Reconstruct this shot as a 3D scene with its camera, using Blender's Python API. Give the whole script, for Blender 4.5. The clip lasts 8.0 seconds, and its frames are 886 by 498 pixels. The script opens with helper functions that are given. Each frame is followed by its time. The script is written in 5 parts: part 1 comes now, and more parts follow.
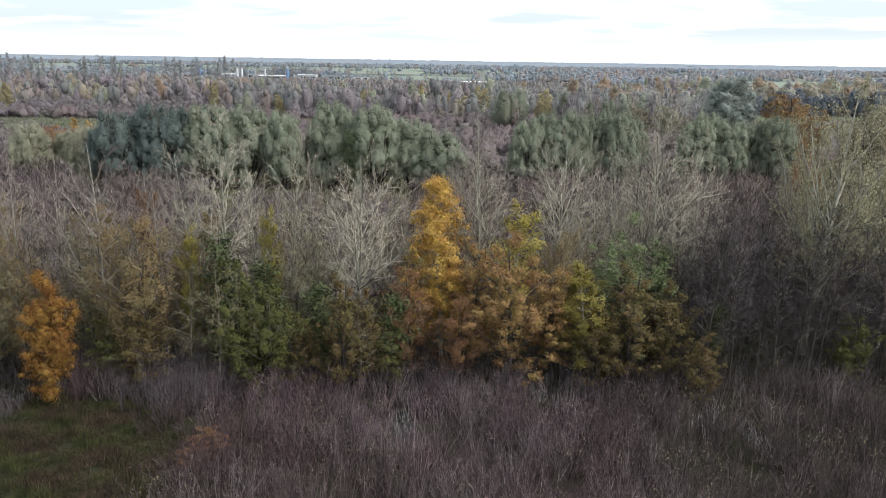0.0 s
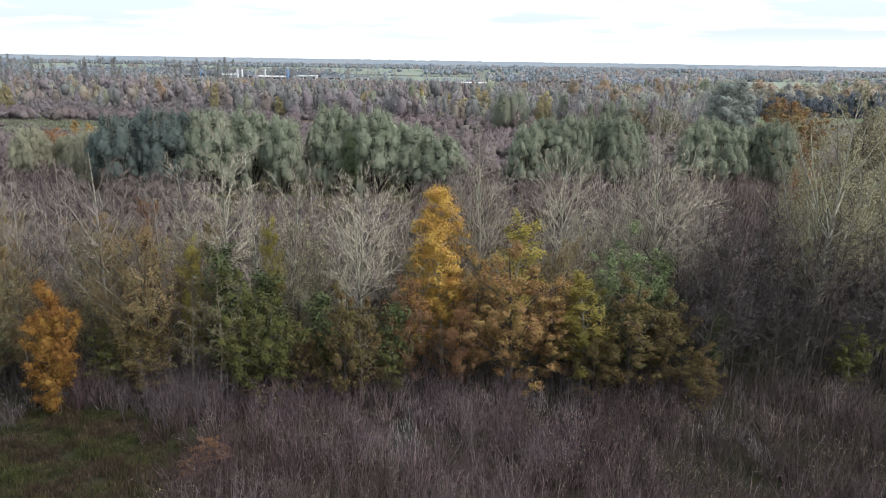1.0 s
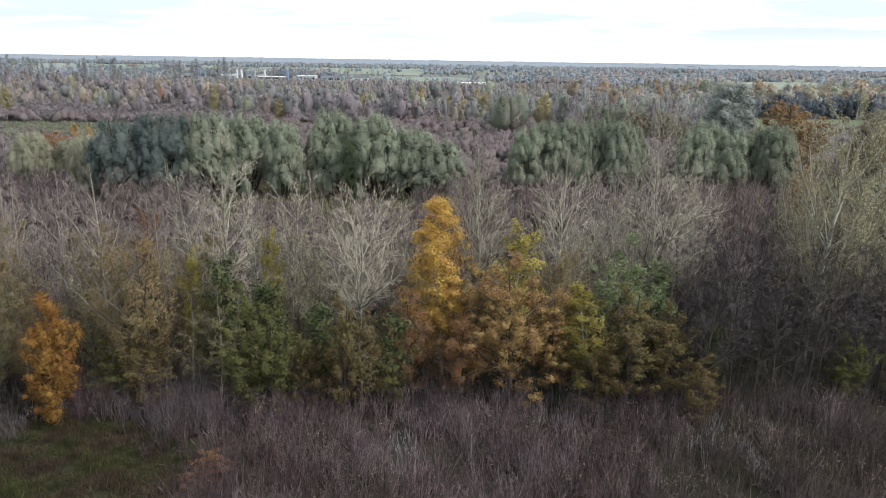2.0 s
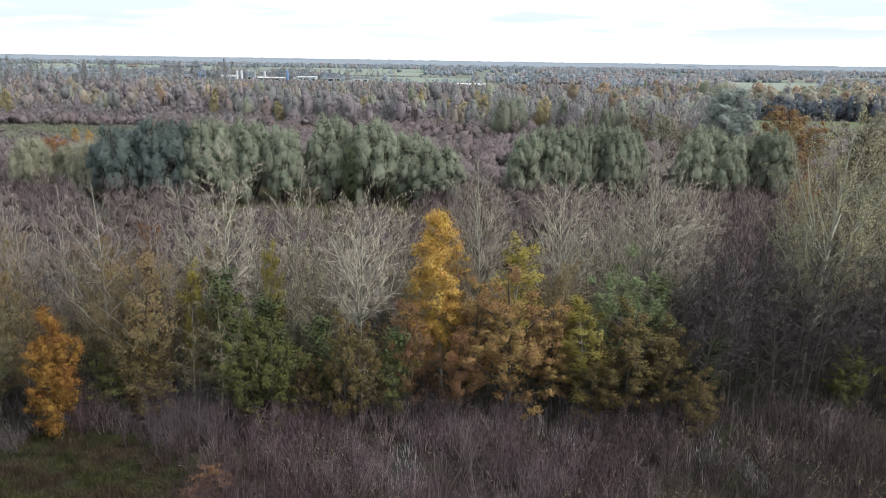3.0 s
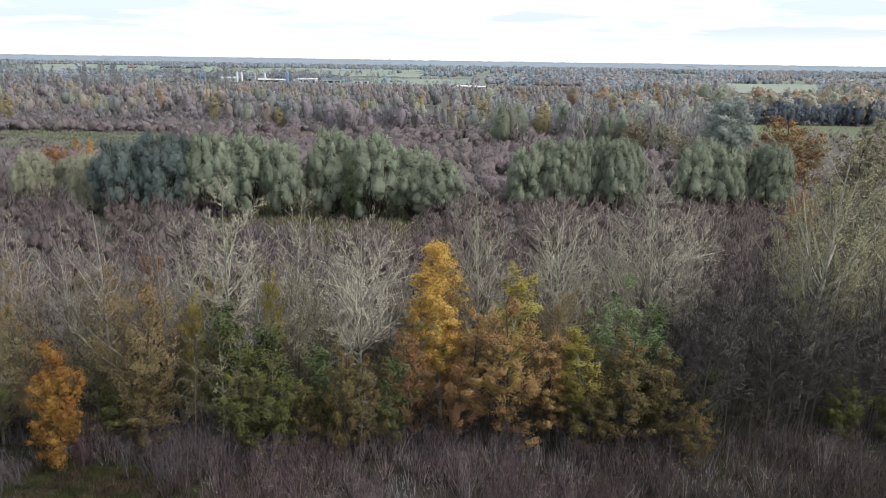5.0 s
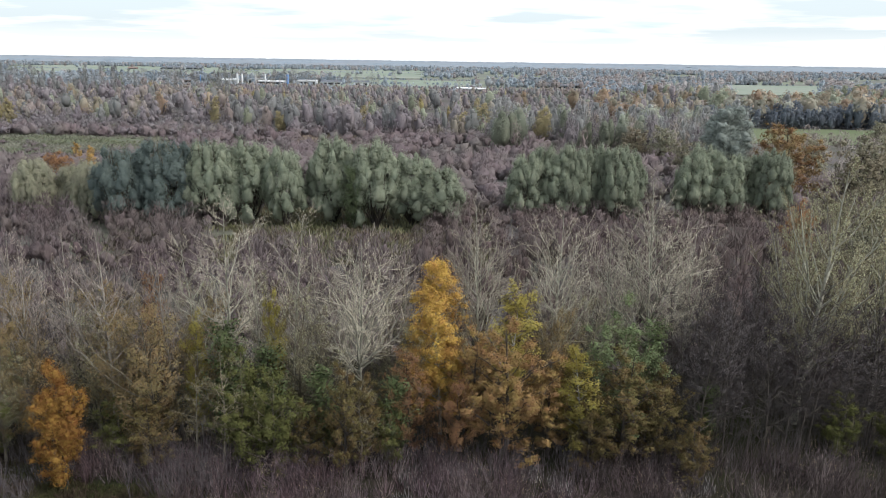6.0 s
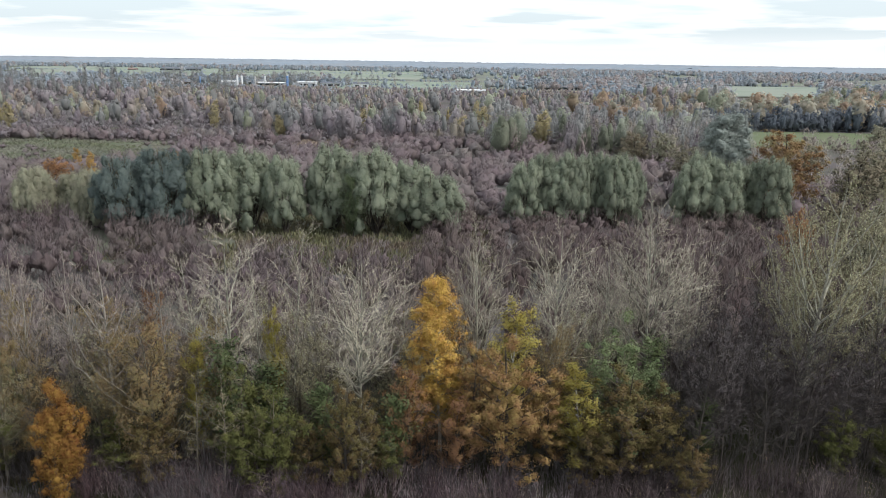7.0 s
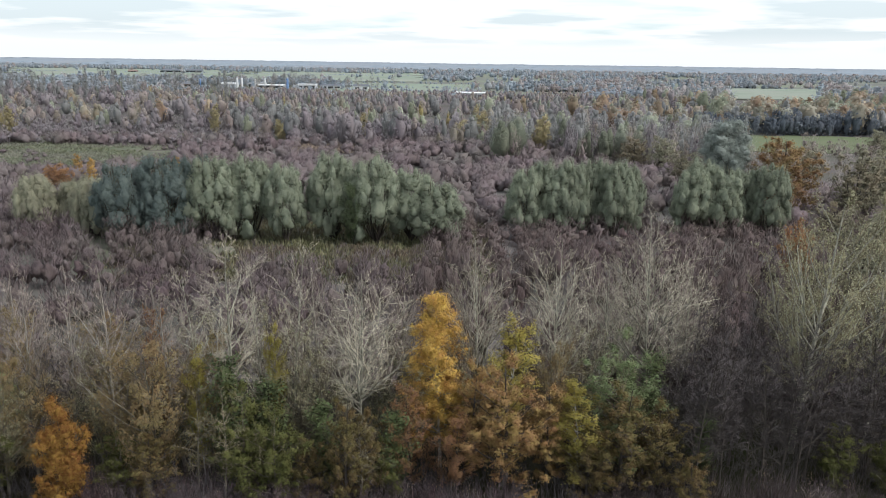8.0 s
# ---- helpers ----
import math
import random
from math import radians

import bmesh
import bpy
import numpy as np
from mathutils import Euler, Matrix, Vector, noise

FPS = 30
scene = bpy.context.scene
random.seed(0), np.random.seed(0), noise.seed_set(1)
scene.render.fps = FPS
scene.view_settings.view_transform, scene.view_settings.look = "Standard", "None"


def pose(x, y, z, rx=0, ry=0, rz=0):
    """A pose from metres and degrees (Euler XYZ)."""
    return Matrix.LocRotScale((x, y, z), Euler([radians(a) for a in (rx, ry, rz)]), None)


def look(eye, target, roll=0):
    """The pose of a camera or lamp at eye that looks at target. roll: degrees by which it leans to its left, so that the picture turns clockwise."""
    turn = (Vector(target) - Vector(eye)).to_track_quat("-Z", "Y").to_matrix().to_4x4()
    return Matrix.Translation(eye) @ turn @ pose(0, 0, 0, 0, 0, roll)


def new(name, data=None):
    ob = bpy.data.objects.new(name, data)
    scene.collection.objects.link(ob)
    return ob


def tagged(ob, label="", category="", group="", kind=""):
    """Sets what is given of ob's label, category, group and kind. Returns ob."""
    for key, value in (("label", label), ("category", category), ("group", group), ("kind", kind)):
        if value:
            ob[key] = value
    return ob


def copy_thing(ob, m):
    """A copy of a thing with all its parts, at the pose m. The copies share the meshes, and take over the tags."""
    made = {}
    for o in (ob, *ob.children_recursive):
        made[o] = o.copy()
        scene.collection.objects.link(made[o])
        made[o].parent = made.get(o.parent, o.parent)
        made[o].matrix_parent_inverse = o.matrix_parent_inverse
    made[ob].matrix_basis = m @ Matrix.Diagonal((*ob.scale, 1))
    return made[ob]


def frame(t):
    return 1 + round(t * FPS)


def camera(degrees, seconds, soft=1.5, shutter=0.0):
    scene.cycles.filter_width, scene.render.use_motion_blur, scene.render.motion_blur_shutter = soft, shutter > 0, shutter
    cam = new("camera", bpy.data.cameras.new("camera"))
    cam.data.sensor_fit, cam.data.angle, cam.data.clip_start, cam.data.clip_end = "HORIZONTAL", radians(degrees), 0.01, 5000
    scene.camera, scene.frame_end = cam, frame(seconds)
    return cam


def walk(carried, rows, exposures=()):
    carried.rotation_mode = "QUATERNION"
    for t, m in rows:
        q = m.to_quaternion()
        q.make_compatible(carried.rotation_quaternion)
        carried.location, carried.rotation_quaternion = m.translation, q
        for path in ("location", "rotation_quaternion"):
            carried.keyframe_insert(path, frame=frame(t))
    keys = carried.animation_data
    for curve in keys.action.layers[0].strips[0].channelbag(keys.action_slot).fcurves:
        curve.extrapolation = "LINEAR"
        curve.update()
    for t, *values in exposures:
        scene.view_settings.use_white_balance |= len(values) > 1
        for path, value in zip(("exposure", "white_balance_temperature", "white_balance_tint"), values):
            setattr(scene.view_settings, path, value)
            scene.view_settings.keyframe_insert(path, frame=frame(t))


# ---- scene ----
cam = camera(63.5, 8.0, soft=0.85)
PATH = [
    (0, (0.369, -0.255, 22.409), (0.364, 1.679, 21.899), 0.88),
    (0.5, (0.344, -0.248, 22.71), (0.34, 1.686, 22.201), 0.88),
    (1, (0.3, -0.234, 23.083), (0.295, 1.7, 22.573), 0.88),
    (1.5, (0.28, -0.191, 23.456), (0.276, 1.742, 22.945), 0.87),
    (3, (0.294, -0.126, 24.848), (0.29, 1.807, 24.337), 0.86),
    (3.5, (0.307, -0.087, 25.268), (0.302, 1.847, 24.757), 0.85),
    (4, (0.318, -0.041, 25.783), (0.313, 1.893, 25.273), 0.85),
    (5.5, (0.35, 0.014, 27.839), (0.346, 1.947, 27.326), 0.84),
    (6, (0.354, 0.043, 28.454), (0.349, 1.977, 27.943), 0.84),
    (6.5, (0.338, 0.07, 29.116), (0.334, 2.003, 28.604), 0.83),
    (7, (0.346, 0.138, 29.731), (0.342, 2.072, 29.221), 0.83),
    (7.5, (0.333, 0.174, 30.341), (0.329, 2.108, 29.833), 0.82),
    (8, (0.333, 0.199, 30.897), (0.329, 2.134, 30.39), 0.82),
]
walk(cam, [(t, look(eye, target, roll)) for t, eye, target, roll in PATH], [(0, 0.04), (1.5, 0.08), (4, 0.06), (6, 0.0), (8, -0.08)])

# ---- sky and sun: a bright overcast afternoon ----
SUN_ELEVATION, SUN_AZIMUTH = 48.0, 118.0     # degrees; azimuth from straight ahead towards the right
scene.view_settings.exposure = 0.0

world = bpy.data.worlds.new("overcast_sky")
scene.world = world
world.use_nodes = True
nt = world.node_tree
nt.nodes.clear()


def node(tree, kind, **inputs):
    n = tree.nodes.new(kind)
    for key, value in inputs.items():
        n.inputs[key.replace("_", " ")].default_value = value
    return n


def ramp(tree, fac, stops):
    n = tree.nodes.new("ShaderNodeValToRGB")
    while len(n.color_ramp.elements) < len(stops):
        n.color_ramp.elements.new(0.5)
    for e, (p, c) in zip(n.color_ramp.elements, stops):
        e.position, e.color = p, (*c, 1)
    tree.links.new(fac, n.inputs[0])
    return n


def mix(tree, fac, a, b, kind="MIX"):
    n = tree.nodes.new("ShaderNodeMix")
    n.data_type, n.blend_type = "RGBA", kind
    for slot, v in ((0, fac), (6, a), (7, b)):
        if isinstance(v, bpy.types.NodeSocket):
            tree.links.new(v, n.inputs[slot])
        else:
            n.inputs[slot].default_value = v if slot == 0 else (*v, 1)
    return n.outputs[2]


def math_node(tree, op, a, b=0.0, c=0.0):
    n = tree.nodes.new("ShaderNodeMath")
    n.operation = op
    for i, v in enumerate((a, b, c)):
        if isinstance(v, bpy.types.NodeSocket):
            tree.links.new(v, n.inputs[i])
        else:
            n.inputs[i].default_value = v
    return n.outputs[0]


sky = nt.nodes.new("ShaderNodeTexSky")
sky.sky_type, sky.sun_disc = "NISHITA", False
sky.sun_elevation, sky.sun_rotation = radians(SUN_ELEVATION), radians(SUN_AZIMUTH)
sky.air_density, sky.dust_density = 1.0, 3.0
tc = nt.nodes.new("ShaderNodeTexCoord")
sep = nt.nodes.new("ShaderNodeSeparateXYZ")
nt.links.new(tc.outputs["Generated"], sep.inputs[0])
up = math_node(nt, "MAXIMUM", sep.outputs[2], 0.0)
den = math_node(nt, "ADD", up, 0.06)
deck = nt.nodes.new("ShaderNodeCombineXYZ")
nt.links.new(math_node(nt, "DIVIDE", sep.outputs[0], den), deck.inputs[0])
nt.links.new(math_node(nt, "DIVIDE", sep.outputs[1], den), deck.inputs[1])
clouds = node(nt, "ShaderNodeTexNoise", Scale=0.33, Detail=5.0, Roughness=0.5)
nt.links.new(deck.outputs[0], clouds.inputs["Vector"])
tone = ramp(nt, clouds.outputs[0], [(0.38, (0.80, 0.95, 1.00)), (0.46, (1.10, 1.15, 1.19)), (0.51, (1.12, 1.16, 1.19)), (0.575, (0.78, 0.89, 0.96))])
low = math_node(nt, "MULTIPLY", math_node(nt, "SUBTRACT", up, 0.014), 40.0)
low = math_node(nt, "MINIMUM", math_node(nt, "MAXIMUM", low, 0.0), 1.0)
cover = mix(nt, low, (1.10, 1.15, 1.19), tone.outputs[0])
air = nt.nodes.new("ShaderNodeBackground")
nt.links.new(sky.outputs[0], air.inputs[0])
air.inputs[1].default_value = 0.05
veil = nt.nodes.new("ShaderNodeBackground")
nt.links.new(cover, veil.inputs[0])
veil.inputs[1].default_value = 0.90
both = nt.nodes.new("ShaderNodeAddShader")
out = nt.nodes.new("ShaderNodeOutputWorld")
nt.links.new(air.outputs[0], both.inputs[0])
nt.links.new(veil.outputs[0], both.inputs[1])
nt.links.new(both.outputs[0], out.inputs[0])

sun = new("sun", bpy.data.lights.new("sun", "SUN"))
sun.data.energy, sun.data.angle, sun.data.color = 2.6, radians(10), (1.0, 0.985, 0.96)
az, el = radians(SUN_AZIMUTH), radians(SUN_ELEVATION)
sun.matrix_world = look((60 * math.sin(az) * math.cos(el), 60 * math.cos(az) * math.cos(el), 60 * math.sin(el)), (0, 0, 0))


# ---- materials ----
def material(name, c1, c2, scale=1.0, rough=0.8, jitter=0.25, thin=0.0, bump=0.0, patch=None, patch_scale=0.05, gloss=0.08, plants=0.0, streak=0.0):
    """Two tones of grain, a wide patchy tone, and a small change of value from piece to piece and plant to plant.
    plants: how much the plants of one joined mesh differ, by its tone attribute. streak: below 1 for grain drawn out upwards."""
    m = bpy.data.materials.new(name)
    m.use_nodes = True
    t = m.node_tree
    bsdf = t.nodes["Principled BSDF"]
    tc = t.nodes.new("ShaderNodeTexCoord")
    fine = node(t, "ShaderNodeTexNoise", Scale=scale, Detail=5.0, Roughness=0.65)
    if streak:
        drawn = t.nodes.new("ShaderNodeMapping")
        drawn.inputs["Scale"].default_value = (1, 1, streak)
        t.links.new(tc.outputs["Object"], drawn.inputs["Vector"])
        t.links.new(drawn.outputs[0], fine.inputs["Vector"])
    else:
        t.links.new(tc.outputs["Object"], fine.inputs["Vector"])
    grain = ramp(t, fine.outputs[0], [(0.32, c1), (0.68, c2)])
    colour = grain.outputs[0]
    if patch:
        geo = t.nodes.new("ShaderNodeNewGeometry")
        wide = node(t, "ShaderNodeTexNoise", Scale=patch_scale, Detail=3.0, Roughness=0.6)
        t.links.new(geo.outputs["Position"], wide.inputs["Vector"])
        mask = ramp(t, wide.outputs[0], [(0.42, (0, 0, 0)), (0.62, (1, 1, 1))])
        colour = mix(t, mask.outputs[0], colour, patch)
    if jitter:
        geo = t.nodes.new("ShaderNodeNewGeometry")
        info = t.nodes.new("ShaderNodeObjectInfo")
        hsv = t.nodes.new("ShaderNodeHueSaturation")
        v = math_node(t, "MULTIPLY_ADD", geo.outputs["Random Per Island"], 2 * jitter, 1 - jitter)
        v = math_node(t, "MULTIPLY", v, math_node(t, "MULTIPLY_ADD", info.outputs["Random"], 0.3, 0.85))
        t.links.new(v, hsv.inputs["Value"])
        t.links.new(math_node(t, "MULTIPLY_ADD", geo.outputs["Random Per Island"], 0.03, 0.485), hsv.inputs["Hue"])
        t.links.new(colour, hsv.inputs["Color"])
        colour = hsv.outputs[0]
    if plants:
        tone = t.nodes.new("ShaderNodeAttribute")
        tone.attribute_name = "tone"
        hsv = t.nodes.new("ShaderNodeHueSaturation")
        t.links.new(math_node(t, "MULTIPLY_ADD", tone.outputs["Fac"], 2 * plants, 1 - plants), hsv.inputs["Value"])
        t.links.new(math_node(t, "MULTIPLY_ADD", tone.outputs["Fac"], -0.35, 1.12), hsv.inputs["Saturation"])
        t.links.new(colour, hsv.inputs["Color"])
        colour = hsv.outputs[0]
    t.links.new(colour, bsdf.inputs["Base Color"])
    bsdf.inputs["Roughness"].default_value = rough
    bsdf.inputs["Specular IOR Level"].default_value = gloss
    if bump:
        b = node(t, "ShaderNodeBump", Strength=bump, Distance=0.05)
        t.links.new(fine.outputs[0], b.inputs["Height"])
        t.links.new(b.outputs[0], bsdf.inputs["Normal"])
    if thin:
        back = t.nodes.new("ShaderNodeBsdfTranslucent")
        t.links.new(colour, back.inputs[0])
        blend = t.nodes.new("ShaderNodeMixShader")
        blend.inputs[0].default_value = thin
        t.links.new(bsdf.outputs[0], blend.inputs[1])
        t.links.new(back.outputs[0], blend.inputs[2])
        t.links.new(blend.outputs[0], t.nodes["Material Output"].inputs[0])
    return m


BARK_PALE = material("pale_aspen_bark", (0.176, 0.167, 0.137), (0.384, 0.366, 0.300), 3.0, bump=0.4)
BARK_LILAC = material("lilac_grey_bark", (0.163, 0.145, 0.124), (0.367, 0.330, 0.285), 3.0, bump=0.4)
BARK_GREY = material("grey_brown_bark", (0.112, 0.095, 0.074), (0.224, 0.195, 0.152), 3.0, bump=0.4)
BARK_DARK = material("dark_alder_bark", (0.045, 0.038, 0.034), (0.10, 0.085, 0.075), 3.0, bump=0.4)
BARK_BIRCH = material("white_birch_bark", (0.12, 0.11, 0.10), (0.58, 0.56, 0.52), 2.2, bump=0.3)
TWIG_PALE = material("pale_grey_twigs", (0.279, 0.248, 0.197), (0.486, 0.439, 0.351), 0.6, jitter=0.35)
TWIG_TAUPE = material("taupe_brown_twigs", (0.206, 0.170, 0.146), (0.368, 0.313, 0.268), 0.6, jitter=0.35)
TWIG_LILAC = material("lilac_grey_shoots", (0.060, 0.051, 0.054), (0.114, 0.099, 0.101), 0.5, jitter=0.4)
TWIG_OLIVE = material("olive_grey_twigs", (0.128, 0.108, 0.070), (0.245, 0.212, 0.140), 0.6, jitter=0.3)
TWIG_DARK = material("dark_brown_twigs", (0.045, 0.038, 0.039), (0.114, 0.100, 0.100), 0.6, jitter=0.45)
TWIG_PURPLE = material("purple_brown_twigs", (0.040, 0.027, 0.033), (0.160, 0.112, 0.126), 0.5, jitter=0.62, patch=(0.091, 0.073, 0.074), patch_scale=0.2, plants=0.42)
LEAF_PALE = material("thin_olive_yellow_leaves", (0.265, 0.255, 0.160), (0.420, 0.402, 0.265), 0.5, thin=0.4, jitter=0.16)
TWIG_MAUVE = material("mauve_brown_shoots", (0.155, 0.120, 0.126), (0.265, 0.214, 0.223), 1.3, jitter=0.05, thin=0.3, patch=(0.200, 0.172, 0.164), patch_scale=0.06, plants=0.08, streak=0.2)
TWIG_PLUM = material("plum_brown_shoots", (0.115, 0.086, 0.091), (0.272, 0.210, 0.218), 2.2, jitter=0.05, thin=0.3, patch=(0.209, 0.173, 0.163), patch_scale=0.06, plants=0.15, streak=0.2)
TWIG_DUSK = material("dusky_brown_shoots", (0.085, 0.063, 0.063), (0.230, 0.174, 0.173), 2.2, jitter=0.05, thin=0.3, patch=(0.171, 0.136, 0.127), patch_scale=0.06, plants=0.15, streak=0.2)
TWIG_RED = material("reddish_willow_shoots", (0.038, 0.022, 0.027), (0.160, 0.104, 0.115), 0.5, jitter=0.6, patch=(0.087, 0.063, 0.061), patch_scale=0.2, plants=0.42)
TWIG_FAWN = material("fawn_grey_shoots", (0.100, 0.078, 0.076), (0.205, 0.165, 0.158), 0.5, jitter=0.5, plants=0.3)
# Browner, much darker copy of the purple twigs; shade is in its colour.
TWIG_UMBER_SHADE = material("shade_darkened_umber_shoots", (0.024, 0.017, 0.018), (0.090, 0.066, 0.068), 0.5, jitter=0.62, patch=(0.046, 0.037, 0.034), patch_scale=0.2, plants=0.42)
LEAF_YELLOW = material("golden_birch_leaves", (0.630, 0.415, 0.110), (0.790, 0.555, 0.165), 0.45, thin=0.32, jitter=0.18, patch=(0.600, 0.345, 0.108), patch_scale=0.5)
LEAF_AMBER = material("amber_birch_leaves", (0.380, 0.225, 0.070), (0.520, 0.330, 0.110), 0.5, thin=0.3, jitter=0.15)
LEAF_ORANGE = material("orange_oak_leaves", (0.265, 0.138, 0.040), (0.395, 0.226, 0.066), 0.9, thin=0.3, jitter=0.15, patch=(0.310, 0.155, 0.050), patch_scale=0.5)
LEAF_RUST = material("rust_brown_leaves", (0.27, 0.15, 0.085), (0.39, 0.225, 0.12), 0.5, thin=0.48, jitter=0.16)
LEAF_BROWN = material("brown_oak_leaves", (0.275, 0.158, 0.077), (0.428, 0.261, 0.127), 0.5, thin=0.32, jitter=0.18, patch=(0.358, 0.255, 0.102), patch_scale=0.7)
LEAF_RUSSET = material("russet_oak_leaves", (0.238, 0.139, 0.078), (0.400, 0.236, 0.129), 0.3, thin=0.32, jitter=0.16, patch=(0.334, 0.248, 0.125), patch_scale=0.3)
LEAF_TAN = material("tan_brown_leaves", (0.245, 0.168, 0.090), (0.385, 0.272, 0.146), 0.5, thin=0.48, jitter=0.16, patch=(0.270, 0.218, 0.108), patch_scale=0.7)
LEAF_OLIVE = material("olive_green_leaves", (0.105, 0.090, 0.040), (0.180, 0.148, 0.064), 0.5, thin=0.32, jitter=0.16, patch=(0.165, 0.115, 0.056), patch_scale=0.7)
LEAF_FIELD = material("dull_olive_brown_leaves", (0.206, 0.201, 0.147), (0.339, 0.327, 0.238), 0.2, thin=0.3, jitter=0.06, patch=(0.293, 0.249, 0.177), patch_scale=0.06)
LEAF_LIME = material("yellow_green_leaves", (0.335, 0.288, 0.081), (0.441, 0.369, 0.113), 0.5, thin=0.45, jitter=0.16)
LEAF_GREEN = material("green_leaves", (0.084, 0.090, 0.034), (0.156, 0.156, 0.056), 0.5, thin=0.32, jitter=0.16)
LEAF_SAGE = material("sage_green_leaves", (0.144, 0.180, 0.091), (0.246, 0.294, 0.151), 0.5, thin=0.32, jitter=0.15)
LEAF_IVY = material("dark_ivy_leaves", (0.058, 0.082, 0.034), (0.118, 0.142, 0.058), 0.6, thin=0.15, jitter=0.2, gloss=0.3)
LEAF_WILLOW = material("grey_green_willow_leaves", (0.209, 0.234, 0.179), (0.346, 0.372, 0.276), 0.6, thin=0.42, jitter=0.06, gloss=0.03)
LEAF_MID = material("deep_green_leaves", (0.060, 0.080, 0.042), (0.115, 0.140, 0.072), 0.5, thin=0.25, jitter=0.15)
LEAF_SILVER = material("silver_green_poplar_leaves", (0.185, 0.215, 0.195), (0.370, 0.400, 0.362), 1.0, thin=0.2, jitter=0.05)
LEAF_WILLOW_DARK = material("dark_grey_green_willow_leaves", (0.118, 0.148, 0.141), (0.201, 0.239, 0.217), 0.6, thin=0.42, jitter=0.06, gloss=0.03)
LEAF_WILLOW_PALE = material("pale_olive_willow_leaves", (0.274, 0.270, 0.202), (0.410, 0.397, 0.293), 0.6, thin=0.42, jitter=0.06, gloss=0.03)
GROUND = material("wet_leaf_litter_and_grass", (0.018, 0.016, 0.014), (0.050, 0.042, 0.034), 1.2, jitter=0, bump=0.6, patch=(0.034, 0.036, 0.020), patch_scale=0.06, gloss=0.0)
GRASS = material("autumn_grass", (0.030, 0.038, 0.015), (0.098, 0.102, 0.040), 0.8, jitter=0.4, thin=0.2, patch=(0.080, 0.066, 0.038), patch_scale=0.5)
WEEDS = material("withered_brown_weeds", (0.040, 0.029, 0.022), (0.112, 0.080, 0.057), 0.8, jitter=0.4, thin=0.2)
MOOR_GRASS = material("pale_olive_moor_grass", (0.165, 0.161, 0.129), (0.287, 0.281, 0.227), 0.15, jitter=0.12, thin=0.4, patch=(0.171, 0.183, 0.118), patch_scale=0.06)
CLEARING = material("olive_clearing_grass", (0.115, 0.114, 0.062), (0.225, 0.218, 0.128), 0.3, jitter=0.35, thin=0.25, patch=(0.177, 0.140, 0.107), patch_scale=0.12)
# Pale tone that stands in for sky reflected on the pools.
GLEAM_GRASS = material("pale_gleam_grass", (0.19, 0.175, 0.175), (0.31, 0.29, 0.285), 0.4, jitter=0.35, thin=0.2)
SEED_HEAD = material("dry_seed_heads", (0.17, 0.130, 0.085), (0.32, 0.255, 0.170), 0.4, jitter=0.35, thin=0.2)
WATER = material("still_dark_water", (0.030, 0.030, 0.028), (0.050, 0.048, 0.044), 0.6, 0.06, jitter=0, gloss=0.5)
REED = material("warm_dry_reeds", (0.24, 0.19, 0.155), (0.36, 0.29, 0.24), 0.3, jitter=0.3, thin=0.3)
MEADOW = material("green_meadow", (0.088, 0.118, 0.062), (0.137, 0.169, 0.093), 0.08, jitter=0, patch=(0.145, 0.160, 0.104), patch_scale=0.008, gloss=0.0)
# Far fields and pasture are paled: distance haze put into the base colour.
FIELDS = material("hazed_patchwork_farmland", (0.137, 0.138, 0.130), (0.197, 0.204, 0.184), 0.02, jitter=0, patch=(0.202, 0.226, 0.171), patch_scale=0.004, gloss=0.0)
PASTURE = material("haze_paled_green_pasture", (0.185, 0.222, 0.179), (0.263, 0.301, 0.251), 0.03, jitter=0, patch=(0.258, 0.275, 0.237), patch_scale=0.006, gloss=0.0)
# Dry grass and litter, lifted in tone to stand for haze over gaps.
WOOD_FLOOR = material("haze_lifted_grass_and_litter", (0.107, 0.095, 0.097), (0.175, 0.158, 0.158), 0.2, jitter=0, patch=(0.117, 0.113, 0.099), patch_scale=0.03, gloss=0.0)
MOOR = material("rough_brown_moor", (0.088, 0.083, 0.070), (0.171, 0.165, 0.135), 0.15, jitter=0, bump=0.4, patch=(0.121, 0.137, 0.093), patch_scale=0.05, gloss=0.0)
# FAR_ tones are lifted and cooled: haze is mixed into the woods' colours.
FAR_BARE = material("far_mauve_woods", (0.181, 0.156, 0.169), (0.327, 0.285, 0.302), 0.9, jitter=0.05, thin=0.3, patch=(0.255, 0.232, 0.237), patch_scale=0.06, plants=0.17, streak=0.2)
FAR_GREY = material("far_grey_woods", (0.217, 0.217, 0.218), (0.354, 0.352, 0.352), 0.9, jitter=0.05, thin=0.3, patch=(0.299, 0.301, 0.288), patch_scale=0.06, plants=0.16, streak=0.2)
FAR_WARM = material("far_hazed_brown_woods", (0.234, 0.194, 0.185), (0.399, 0.333, 0.317), 0.9, jitter=0.05, thin=0.3, patch=(0.340, 0.302, 0.254), patch_scale=0.06, plants=0.18, streak=0.2)
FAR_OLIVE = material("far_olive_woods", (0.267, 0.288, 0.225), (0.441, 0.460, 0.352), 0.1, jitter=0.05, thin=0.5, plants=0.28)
FAR_OAK = material("far_hazed_russet_oaks", (0.339, 0.254, 0.187), (0.567, 0.431, 0.307), 0.1, jitter=0.05, thin=0.5, patch=(0.381, 0.373, 0.307), patch_scale=0.04, plants=0.3)
